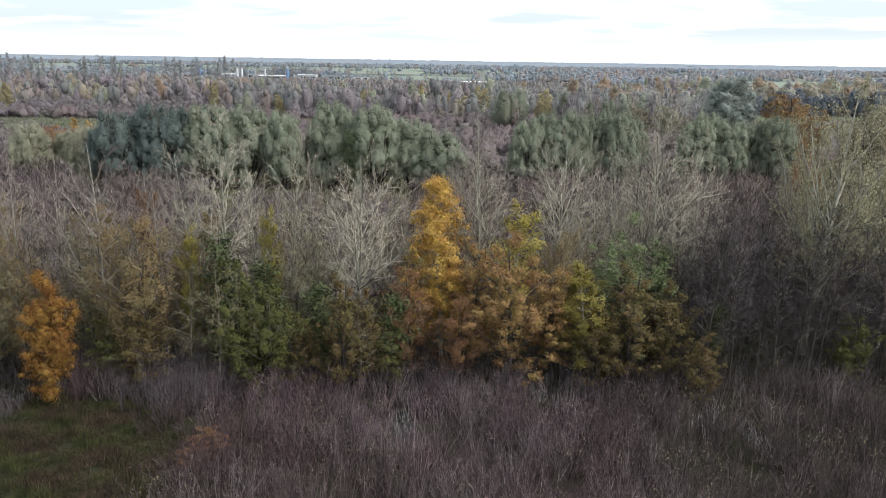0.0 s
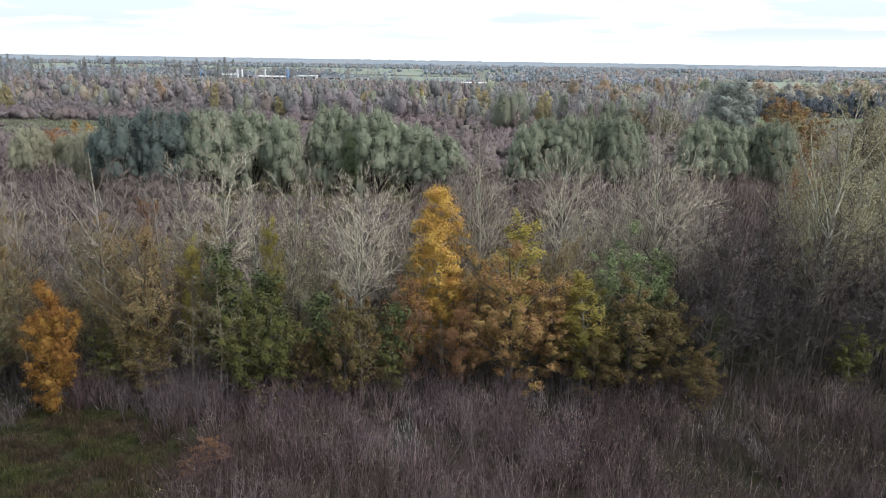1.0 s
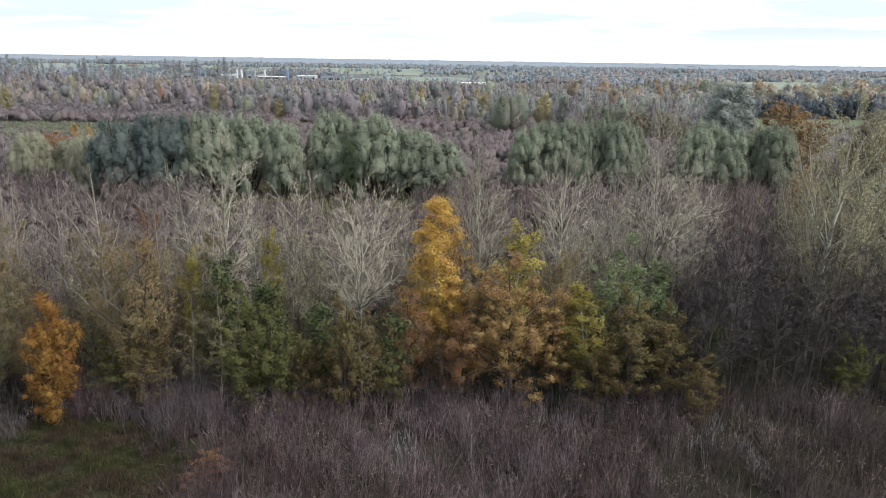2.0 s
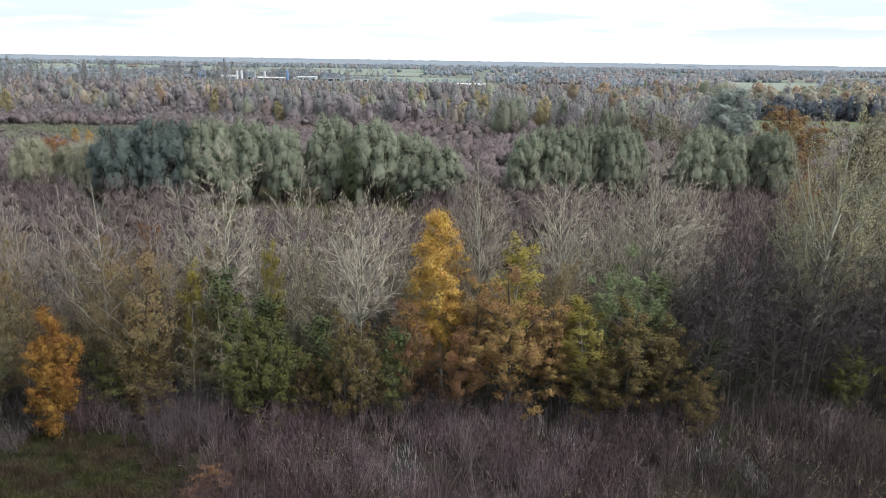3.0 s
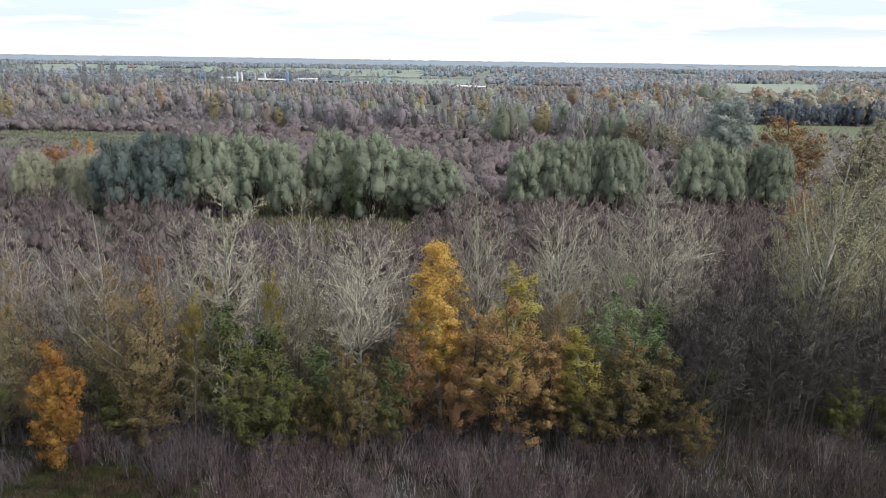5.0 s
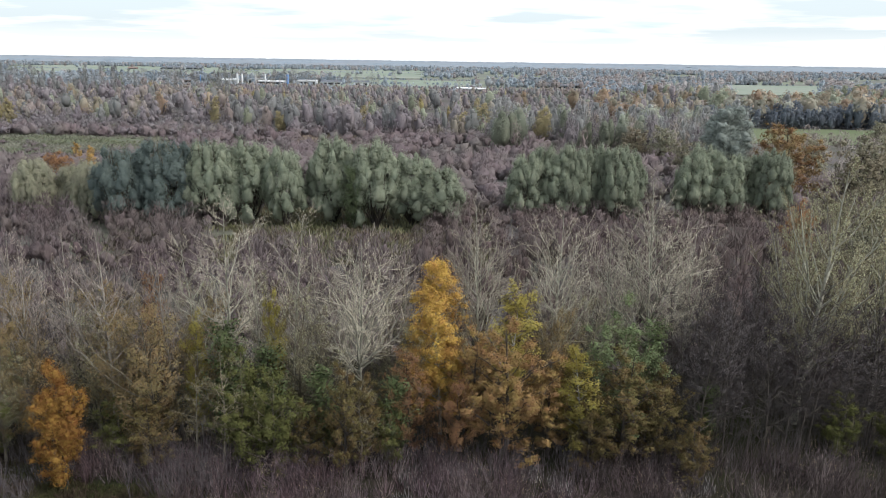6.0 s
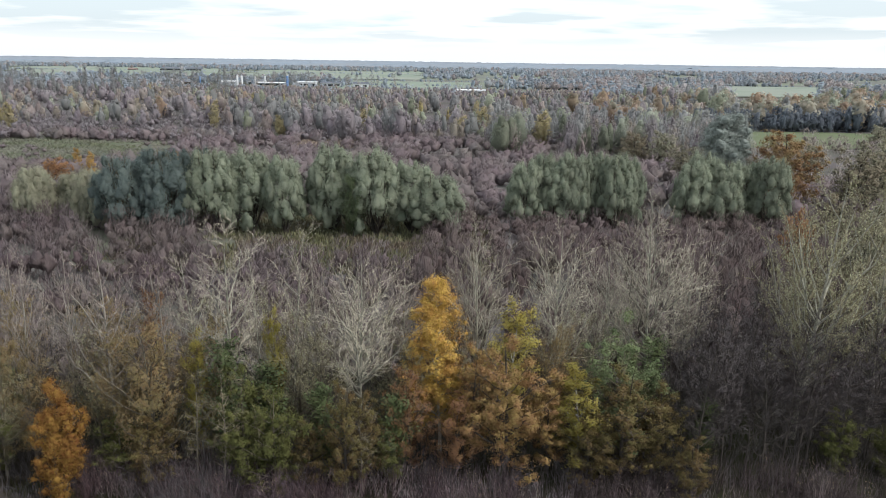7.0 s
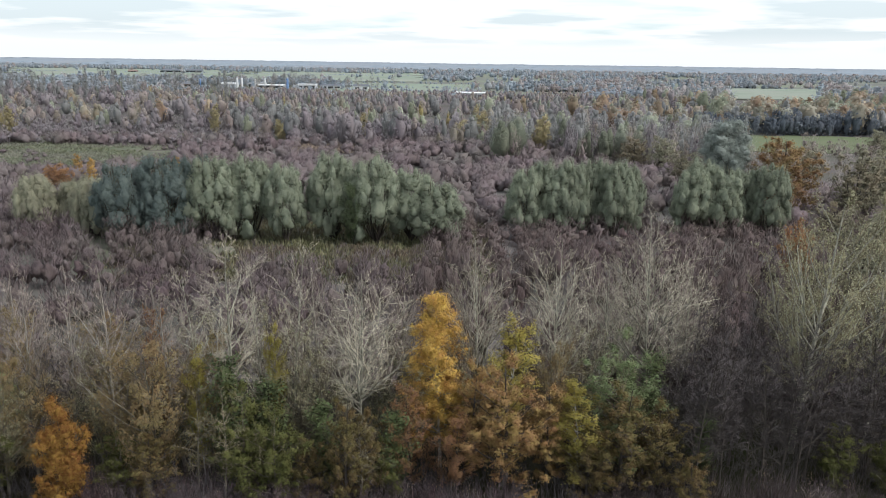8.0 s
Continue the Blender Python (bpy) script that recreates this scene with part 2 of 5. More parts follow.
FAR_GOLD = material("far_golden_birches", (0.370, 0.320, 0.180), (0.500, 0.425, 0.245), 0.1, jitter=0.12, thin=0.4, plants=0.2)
FAR_DARK = material("far_hazed_dark_trees", (0.133, 0.151, 0.185), (0.223, 0.251, 0.287), 0.1, jitter=0.05, thin=0.5, plants=0.15)
# The horizon's blue-grey is haze, painted as the woods' base colour.
HORIZON = material("haze_tinted_horizon_woods", (0.193, 0.231, 0.270), (0.275, 0.316, 0.361), 0.03, jitter=0, patch=(0.246, 0.266, 0.292), patch_scale=0.004, gloss=0.0)
# Farmland trees are pale and bluish because their tones carry the distance haze.
FARM_TREE = material("haze_greyed_farmland_trees", (0.323, 0.365, 0.415), (0.418, 0.465, 0.519), 0.08, jitter=0.05, thin=0.45, patch=(0.394, 0.416, 0.439), patch_scale=0.01, plants=0.15)
FARM_OAK = material("haze_greyed_farmland_oaks", (0.380, 0.332, 0.327), (0.502, 0.439, 0.423), 0.08, jitter=0.05, thin=0.45, patch=(0.445, 0.437, 0.446), patch_scale=0.01, plants=0.15)
FARM_DARK = material("haze_blued_farmland_trees", (0.292, 0.339, 0.389), (0.386, 0.438, 0.491), 0.08, jitter=0.05, thin=0.45, plants=0.15)
WHITE_WALL = material("white_sheet_cladding", (0.55, 0.56, 0.58), (0.68, 0.68, 0.69), 0.5, 0.5, jitter=0.05, gloss=0.4)
GREY_WALL = material("grey_sheet_cladding", (0.24, 0.26, 0.29), (0.36, 0.38, 0.41), 0.5, 0.5, jitter=0.05)
ROOF_DARK = material("dark_roof_sheets", (0.09, 0.10, 0.12), (0.16, 0.17, 0.20), 0.4, 0.6, jitter=0.05)
ROOF_RED = material("faded_brown_red_roof_tiles", (0.17, 0.125, 0.11), (0.25, 0.19, 0.165), 0.8, 0.7, jitter=0.05)
BLUE_PAINT = material("blue_painted_steel", (0.13, 0.25, 0.48), (0.18, 0.31, 0.55), 0.5, 0.4, jitter=0.05, gloss=0.4)
BRICK_WALL = material("brown_brick_wall", (0.19, 0.14, 0.12), (0.29, 0.22, 0.19), 1.5, 0.8, jitter=0.05)
GLASS_DARK = material("dark_window_glass", (0.02, 0.025, 0.03), (0.05, 0.055, 0.06), 0.5, 0.1, jitter=0, gloss=0.6)


# ---- mesh tools ----
def unit(v):
    return v / np.maximum(np.linalg.norm(v, axis=-1, keepdims=True), 1e-9)


def mesh_from(name, chunks, mat):
    """One mesh out of chunks (vertices, faces, tone, normals), the last two where a chunk has them; faces are triangles or quads."""
    me = bpy.data.meshes.new(name)
    chunks = [(np.asarray(c[0], np.float32).reshape(-1, 3), np.asarray(c[1]), *c[2:]) for c in chunks]
    verts = np.concatenate([c[0] for c in chunks])
    loops, sizes, base = [], [], 0
    for c in chunks:
        loops.append((c[1] + base).reshape(-1))
        sizes.append(np.full(len(c[1]), c[1].shape[1]))
        base += len(c[0])
    loops, sizes = np.concatenate(loops).astype(np.int32), np.concatenate(sizes)
    me.vertices.add(len(verts))
    me.vertices.foreach_set("co", verts.reshape(-1))
    me.loops.add(len(loops))
    me.loops.foreach_set("vertex_index", loops)
    me.polygons.add(len(sizes))
    me.polygons.foreach_set("loop_start", (np.cumsum(sizes) - sizes).astype(np.int32))
    me.update(calc_edges=True)
    if any(len(c) > 2 for c in chunks):
        tones = np.concatenate([np.broadcast_to(c[2] if len(c) > 2 else 0.5, len(c[0])) for c in chunks])
        me.attributes.new("tone", "FLOAT", "POINT").data.foreach_set("value", tones.astype(np.float32))
    if any(len(c) > 3 for c in chunks):
        me.normals_split_custom_set_from_vertices(np.concatenate([c[3] if len(c) > 3 else np.zeros((len(c[0]), 3)) for c in chunks]))
    me.materials.append(mat)
    return me


def toned(chunk, tone):
    """The chunk with a tone of its own for each piece of foliage."""
    return (chunk[0], chunk[1], np.repeat(tone, 4), *chunk[3:])


def part(name, chunks, mat, parent, label=""):
    ob = new(name, mesh_from(name, chunks, mat))
    ob.parent = parent
    return tagged(ob, label)


def across(t):
    ref = np.where(np.abs(t[..., 2:3]) > 0.9, np.array([1.0, 0, 0]), np.array([0, 0, 1.0]))
    u = unit(np.cross(t, ref))
    return u, np.cross(t, u)


def tubes(lines, radii, sides):
    """Tapered branches along polylines (n, k, 3) with radii (n, k)."""
    n, k, _ = lines.shape
    t = unit(np.gradient(lines, axis=1))
    u, w = across(t)
    a = np.arange(sides) * 2 * np.pi / sides
    ring = lines[:, :, None] + radii[:, :, None, None] * (np.cos(a)[:, None] * u[:, :, None] + np.sin(a)[:, None] * w[:, :, None])
    idx = np.arange(n * k * sides).reshape(n, k, sides)
    nxt = np.roll(idx, -1, axis=2)
    faces = np.stack([idx[:, :-1], nxt[:, :-1], nxt[:, 1:], idx[:, 1:]], axis=-1)
    return ring.reshape(-1, 3), faces.reshape(-1, 4)


def spikes(base, tip, radius, sides=3):
    """Twigs and stems: slender cones from base to tip."""
    n = len(base)
    u, w = across(unit(tip - base))
    a = np.arange(sides) * 2 * np.pi / sides
    r = np.broadcast_to(np.asarray(radius, float), (n,))[:, None, None]
    ring = base[:, None] + r * (np.cos(a)[:, None] * u[:, None] + np.sin(a)[:, None] * w[:, None])
    verts = np.concatenate([ring, tip[:, None]], axis=1)
    i = np.arange(n)[:, None] * (sides + 1)
    s = np.arange(sides)[None]
    faces = np.stack([i + s, i + (s + 1) % sides, np.broadcast_to(i + sides, (n, sides))], axis=-1)
    return verts.reshape(-1, 3), faces.reshape(-1, 3)


def blades(rng, centre, length, width, droop=0.0, facing=None, loose=0.35):
    """Leaves and leaf sprays: slightly folded diamonds at the given centres. Where facing is given they lie on the crown's surface and are rounded with it."""
    n = len(centre)
    a = unit(rng.normal(size=(n, 3)) + np.array([0, 0, -droop]))
    if facing is None:
        b = unit(np.cross(a, unit(rng.normal(size=(n, 3)))))
    else:
        out = unit(facing + loose * rng.normal(size=(n, 3)))
        b = unit(np.cross(out, a))
        a = np.cross(b, out)
    length, width = np.reshape(length, (-1, 1)), np.reshape(width, (-1, 1))
    size = (0.65 + 0.7 * rng.random(n))[:, None]
    fold = np.cross(a, b) * width * 0.18 * size
    la, wb = a * length * 0.5 * size, b * width * 0.5 * size
    v = np.stack([centre - la, centre - wb + fold, centre + la, centre + wb + fold], axis=1).reshape(-1, 3)
    f = np.arange(4 * n).reshape(n, 4)
    return (v, f) if facing is None else (v, f, 0.5, np.repeat(unit(facing + 0.5 * out), 4, 0))


def slivers(rng, base, tip, width, facing=None):
    """Fine twigs: slender diamonds from base to tip."""
    n = len(base)
    way = unit(tip - base)
    out = unit(rng.normal(size=(n, 3)) if facing is None else facing + 0.3 * rng.normal(size=(n, 3)))
    side = unit(np.cross(way, out)) * np.broadcast_to(np.asarray(width, float), (n,))[:, None]
    mid = base + (tip - base) * 0.4
    v = np.stack([base, mid + side, tip, mid - side], axis=1).reshape(-1, 3)
    f = np.arange(4 * n).reshape(n, 4)
    if facing is None:
        return v, f
    return v, f[:, ::-1] if np.mean(np.sum(np.cross(tip - base, -side) * out, axis=-1)) < 0 else f, 0.5, np.repeat(unit(facing + 0.4 * out), 4, 0)


def masses(rng, c, r, tall, tone=0.5, segs=7, rings=4, rough=0.16, pointed=0.0):
    """Dense inner masses of foliage or twigs, uneven and closed: round c, r wide each way and tall up and down. pointed: how much they narrow to the top."""
    k = len(c)
    th = (np.arange(rings) + 1) * np.pi / (rings + 1)
    az = (np.arange(segs)[None] + 0.5 * (np.arange(rings)[:, None] % 2)) * 2 * np.pi / segs
    way = np.stack([np.sin(th)[:, None] * np.cos(az), np.sin(th)[:, None] * np.sin(az), np.broadcast_to(np.cos(th)[:, None], az.shape)], axis=-1).reshape(-1, 3)
    way = np.concatenate([way, [[0, 0, 1.0], [0, 0, -1.0]]])
    slim = 1 - pointed * np.clip(way[:, 2:], 0, 1)
    size = np.stack([r, r, tall], axis=-1)[:, None] * (1 + rough * rng.normal(size=(k, len(way), 1)))
    v = c[:, None] + way * np.concatenate([slim, slim, np.ones_like(slim)], axis=-1) * size
    s, m = np.arange(segs), rings * segs
    nxt = (s + 1) % segs
    f = [np.stack([np.full(segs, m), s, nxt], axis=-1), np.stack([np.full(segs, m + 1), m - segs + nxt, m - segs + s], axis=-1)]
    for j in range(rings - 1):
        a, b, d, e = j * segs + s, j * segs + nxt, (j + 1) * segs + s, (j + 1) * segs + nxt
        f += [np.stack([a, d, b], axis=-1), np.stack([b, d, e], axis=-1)] if j % 2 else [np.stack([a, d, e], axis=-1), np.stack([a, e, b], axis=-1)]
    f = np.concatenate(f)
    return v.reshape(-1, 3), (f[None] + (np.arange(k) * len(way))[:, None, None]).reshape(-1, 3), np.repeat(np.broadcast_to(tone, k), len(way))


def rounding(p, h, w, up=0.35):
    """The way out of a crown h high and w wide, at the places p."""
    q = (p - np.array([0, 0, h * 0.5])) / np.array([w, w, h * 0.9])
    return unit(unit(q) + np.array([0, 0, up]))


def willow_frame(seed, h, w, n):
    """A willow that forks near the ground into limbs whose ends lie on a lobed dome h high and w wide."""
    rng = np.random.default_rng(seed)
    turn, r = np.arange(n) * 2.4 + rng.random(n), np.sqrt((np.arange(n) + 0.3) / n)
    tip = np.stack([np.cos(turn) * r * w * 0.40, np.sin(turn) * r * w * 0.40, h * (1.0 - 0.40 * r ** 2.4 - 0.17 * rng.random(n))], axis=-1)
    tip[:, 2] *= h * 0.96 / tip[:, 2].max()
    base = np.stack([np.cos(turn) * 0.3, np.sin(turn) * 0.3, 0.2 + 0.8 * rng.random(n)], axis=-1)
    u = np.linspace(0, 1, 6)[None, :, None]
    limb = base[:, None] + (tip - base)[:, None] * np.concatenate([u ** 0.75, u ** 0.75, u ** 1.1], axis=-1)
    limb = limb + rng.normal(size=limb.shape) * 0.12 * u
    size = np.linalg.norm(tip - base, axis=-1)
    br, bl = sprout(rng, limb, size, 22, 0.14, 1.0, 30, 0.23, 3, 0.14, taper=0.55)
    trunk = np.stack([np.zeros((1, 3)) + np.array([0, 0, z]) for z in (-0.1, 0.5, 1.1)], axis=1)
    wood = [tubes(trunk, np.array([[0.5, 0.42, 0.34]]), 8), tubes(limb, (0.11 + 0.006 * size)[:, None] * np.linspace(1, 0.2, 6), 5)]
    return dict(rng=rng, wood=wood, twigs=[tubes(br, np.repeat((0.02 + bl * 0.008)[:, None], 3, 1) * np.array([1, 0.7, 0.3]), 3)], trunk=trunk, limb=limb, branch=br, twig=br, h=h, w=w)


def bend(rng, base, d, length, pts, lift, wob):
    """Polylines that start at base along d and curl up by lift."""
    lines, p, step = [base], base, length[:, None] / (pts - 1)
    for _ in range(pts - 1):
        p = p + step * d
        lines.append(p)
        d = unit(d + np.array([0, 0, lift]) + wob * rng.normal(size=d.shape))
    return np.stack(lines, axis=1)


def sprout(rng, lines, length, per, v0, v1, angle, ratio, pts=3, lift=0.15, wob=0.12, taper=0.55):
    """Side branches along polylines; returns their polylines and lengths."""
    n, k, _ = lines.shape
    v = v0 + (v1 - v0) * (np.arange(per) + rng.random((n, per))) / per
    s = v * (k - 1)
    i = np.minimum(s.astype(int), k - 2)
    rows = np.arange(n)[:, None]
    a, b = lines[rows, i], lines[rows, i + 1]
    base, tan = a + (b - a) * (s - i)[..., None], unit(b - a)
    r = rng.normal(size=base.shape)
    perp = unit(r - (r * tan).sum(-1, keepdims=True) * tan)
    ang = np.radians(angle) * (0.7 + 0.6 * rng.random((n, per, 1)))
    d = tan * np.cos(ang) + perp * np.sin(ang)
    size = length[:, None] * ratio * (1 - taper * v) * (0.7 + 0.6 * rng.random((n, per)))
    size, base, d = size.reshape(-1), base.reshape(-1, 3), d.reshape(-1, 3)
    return bend(rng, base, d, size, pts, lift, wob), size


def along(rng, lines, count, v0=0.2, v1=1.0):
    """Random places along polylines, with the way along them there and how far along they lie."""
    n, k, _ = lines.shape
    row = rng.integers(0, n, count)
    v = v0 + (v1 - v0) * rng.random(count)
    s = v * (k - 1)
    i = np.minimum(s.astype(int), k - 2)
    a, b = lines[row, i], lines[row, i + 1]
    return a + (b - a) * (s - i)[:, None], v


def frame_of_tree(seed, h, w, low=0.2, limbs=34, per=(8, 8), rise=0.9, taper=0.0, thick=0.16, fine=0.012, lobes=0.18, ratios=(0.36, 0.42), lean=0.02, spray=34):
    """Trunk, limbs, branches and twigs of one tree, whose limb ends lie on an uneven crown from low * h up to h, w wide.
    rise: how steeply limbs climb; taper: 0 for a round crown, 1 for a cone."""
    rng = np.random.default_rng(seed)
    trunk = bend(rng, np.zeros((1, 3)), unit(np.array([[lean * rng.normal(), lean * rng.normal(), 1.0]])), np.array([h * 0.96]), 9, 0.05, 0.03)
    trunk[:, :, 2] *= h * 0.96 / trunk[0, -1, 2]
    tr = thick * (1 - 0.92 * np.linspace(0, 1, 9)) ** 0.9
    tr[0] *= 1.35
    k = np.arange(limbs)
    zz = 1 - 2 * (k + 0.5) / limbs
    turn = k * 2.39996 + rng.random(limbs) * 0.9
    flat = np.sqrt(1 - zz ** 2)
    shell = (1 - lobes + 2 * lobes * (rng.random(limbs) - 0.35)) * np.where(k % 4 == 3, 0.62, 1.0)
    rel = (zz * shell * 0.5 + 0.5)
    rel = rel / rel.max() * 0.985
    width = w * 0.5 * (1 - taper + taper * (1.55 - 1.5 * rel)) * shell
    bend_at = np.minimum((rel * (h - low * h) + low * h) / (h * 0.96) * 8, 7.99)
    axis = trunk[0, bend_at.astype(int)]
    tip = np.stack([axis[:, 0] + np.cos(turn) * flat * width, axis[:, 1] + np.sin(turn) * flat * width, h * low + rel * h * (1 - low)], axis=-1)
    reach = flat * width
    z0 = np.clip(tip[:, 2] - rise * reach * (0.8 + 0.4 * rng.random(limbs)) - 0.3, h * low * 0.7 + 0.1 * h * rng.random(limbs), h * 0.9)
    f = z0 / (h * 0.96) * 8
    b = f.astype(int)
    start = trunk[0, b] + (trunk[0, b + 1] - trunk[0, b]) * (f - b)[:, None]
    u = np.linspace(0, 1, 5)[None, :, None]
    way = (tip - start)[:, None]
    limb = start[:, None] + way * np.concatenate([u ** 0.85, u ** 0.85, u ** (1.1 if rise > 0.5 else 0.8)], axis=-1)
    size = np.linalg.norm(tip - start, axis=-1) + 0.15
    limb = limb + rng.normal(size=limb.shape) * (size * 0.022)[:, None, None] * np.minimum(u * 2, 1)
    lr = np.minimum(tr[b] * 0.62, 0.016 + size * 0.0105)[:, None] * np.linspace(1, 0.26, 5)
    lift = 0.10 * rise
    size = np.maximum(size, w * 0.16)
    br, bl = sprout(rng, limb, size, per[0], 0.2, 1.0, spray + 6, ratios[0], 3, lift, taper=0.45)
    brr = np.repeat((0.006 + bl * 0.009)[:, None], 3, 1) * np.array([1, 0.65, 0.3])
    tw, tl = sprout(rng, br, bl, per[1], 0.1, 1.0, spray, ratios[1], 2, lift, taper=0.3)
    wood = [tubes(trunk, tr[None], 7), tubes(limb, lr, 4)]
    twigs = [tubes(br, brr, 3), slivers(rng, tw[:, 0], tw[:, 1], np.maximum(fine, tl * 0.008), rounding(tw[:, 1], h, w))]
    return dict(rng=rng, wood=wood, twigs=twigs, trunk=trunk, limb=limb, branch=br, twig=tw, h=h, w=w)


def crown_of(t, count, length, width, source="twig", fuzz=0.15, droop=0.3, v0=0.1):
    """Leaves set along the twigs, branches or limbs of a tree frame."""
    p, v = along(t["rng"], t[source], count, v0)
    p = p + t["rng"].normal(size=p.shape) * fuzz
    return blades(t["rng"], p, length, width, droop, rounding(p, t["h"], t["w"]), 0.6)


def clumps(t, share, leaves, fuzz, length, width, droop=0.3, solid=0.6):
    """Leaves in tufts round the ends of the branches, with gaps between the tufts."""
    rng = t["rng"]
    ends = t["branch"][:, -1]
    ends = ends[rng.random(len(ends)) < share]
    count = np.maximum(4, (leaves * (0.4 + 1.2 * rng.random(len(ends)))).astype(int))
    c = np.repeat(ends, count, 0)
    size = np.repeat(0.7 + 0.6 * rng.random(len(ends)), count)[:, None]
    off = rng.normal(size=c.shape) * np.array([fuzz, fuzz, fuzz * 0.62]) * size
    out = unit(c - np.array([0, 0, t["h"] * 0.45]))
    reach = fuzz * solid * (0.8 + 0.5 * rng.random(len(ends)))
    return [masses(rng, ends, reach, reach * 0.62, 0.5, 6, 3, 0.25), blades(rng, c + off, length, width, droop, unit(unit(off) + 0.6 * out + np.array([0, 0, 0.4])))]


def plumes(t, n, leaves, wide, length, width, low=0.2, full=0.40):
    """A willow's crown of many soft plumes, each a rounded body drawn out to a point above and hung with fine leaves;
    they lie close on a tall dome, loose towards the foot, where the limbs show."""
    rng, h, w = t["rng"], t["h"], t["w"]
    g = 1 - ((np.arange(n) + 0.5) / n) ** 1.25
    turn = np.arange(n) * 2.39996 + rng.random(n) * 0.9
    ring = w * full * np.sqrt(np.clip(1 - np.clip((g - 0.30) / 0.78, -0.65, 1) ** 2, 0, 1)) * (0.74 + 0.28 * rng.random(n))
    body = wide * (0.70 + 0.60 * rng.random(n)) * (1.06 - 0.30 * g)
    tall = body * (1.15 + 0.6 * rng.random(n))
    mid = np.column_stack([np.cos(turn) * ring, np.sin(turn) * ring, h * (low + (0.90 - low) * g) - 0.45 * tall + h * 0.05 * rng.normal(size=n)])
    mid[:, 2] = np.minimum(mid[:, 2], h - tall)
    i = np.repeat(np.arange(n), leaves)
    d = unit(rng.normal(size=(len(i), 3)) + np.array([0, 0, 0.25]))
    slim = 1 - 0.42 * np.clip(d[:, 2:], 0, 1) ** 1.5
    reach = (0.62 + 0.72 * rng.random((len(i), 1))) * (1 + 0.10 * np.sin(4 * np.arctan2(d[:, 1:2], d[:, :1]) + 3 * i[:, None]))
    p = mid[i] + d * np.concatenate([slim, slim, np.ones_like(slim)], axis=-1) * np.column_stack([body[i], body[i], tall[i]]) * reach
    out = unit(0.42 * d + 1.0 * rounding(p, h, w, 0.5) + np.array([0, 0, 0.1]))
    return [masses(rng, mid, body * 0.66, tall * 0.70, 0.5, 7, 4, 0.22, 0.42), blades(rng, p, length, width, 0.8, out, 0.3)]


def plant(name, label, category, t, bark, twigs, crown=None, leaf=None, crown_label="", group=""):
    """A tree as one thing with its trunk, twigs and crown."""
    ob = new(name)
    part("trunk", t["wood"], bark, ob)
    top = part("crown", t["twigs"], twigs, ob)
    if crown:
        part("foliage", crown, leaf, top, crown_label)
    ob["tall"], ob["broad"] = t["h"], t["w"]
    return tagged(ob, label, category, group)


def put(ob, x, y, h, w, turn=0.0):
    """Stand the first plant of a kind at its place, h metres high and w wide."""
    ob.matrix_basis = pose(x, y, -0.1, 0, 0, turn) @ Matrix.Diagonal((w / ob["broad"], w / ob["broad"], h / ob["tall"], 1))
    return ob


def again(ob, x, y, h, w, turn=0.0, label=""):
    """Another plant of the same kind at another place."""
    made = copy_thing(ob, pose(x, y, -0.1, 0, 0, turn))
    made.scale = (w / ob["broad"], w / ob["broad"], h / ob["tall"])
    return tagged(made, label)

# ---- ground, water and fields ----
def spread_lines(lo, hi, near_lo, near_hi, step, grow=1.25):
    mid = list(np.arange(near_lo, near_hi + step / 2, step))
    s, x = step, near_hi
    while x < hi:
        s *= grow
        x += s
        mid.append(min(x, hi))
    s, x = step, near_lo
    while x > lo:
        s *= grow
        x -= s
        mid.insert(0, max(x, lo))
    return np.array(mid)


POOLS = [(-1.6, 44.6, 0.9, 1.5), (-2.2, 39.5, 1.0, 3.2), (2.2, 45.6, 2.2, 0.9), (6.8, 45.3, 0.8, 1.4), (8.6, 43.8, 0.9, 1.4), (18.4, 44.2, 0.9, 1.2), (17.6, 41.5, 1.1, 1.1), (19.8, 40.2, 0.7, 2.6), (-27.0, 44.5, 1.4, 1.6)]


def pool_depth(x, y):
    d = np.zeros_like(x)
    for px, py, a, b in POOLS:
        q = ((x - px) / a) ** 2 + ((y - py) / b) ** 2
        d = np.maximum(d, np.clip(1.6 - q, 0, 1))
    return d


def height(x, y):
    near = np.exp(-((x / 160) ** 2 + ((y - 60) / 160) ** 2))
    z = 0.10 * np.sin(0.31 * x + 0.4 * np.sin(0.23 * y)) * np.cos(0.27 * y + 0.5 * np.sin(0.19 * x)) + 0.05 * np.sin(1.3 * x + 0.7 * y)
    return 0.03 + z * near * 0.6 - 0.12 * pool_depth(x, y)


gx = spread_lines(-9000, 9000, -42, 42, 0.9)
gy = spread_lines(-3000, 9000, 22, 60, 0.9)
X, Y = np.meshgrid(gx, gy)
V = np.stack([X, Y, height(X, Y)], axis=-1)
I = np.arange(len(gx) * len(gy)).reshape(len(gy), len(gx))
F = np.stack([I[:-1, :-1], I[:-1, 1:], I[1:, 1:], I[1:, :-1]], axis=-1).reshape(-1, 4)
ground = new("ground", mesh_from("ground", [(V, F)], GROUND))
tagged(ground, "flat wet ground with leaf litter and rough grass", "ground", kind="structure")


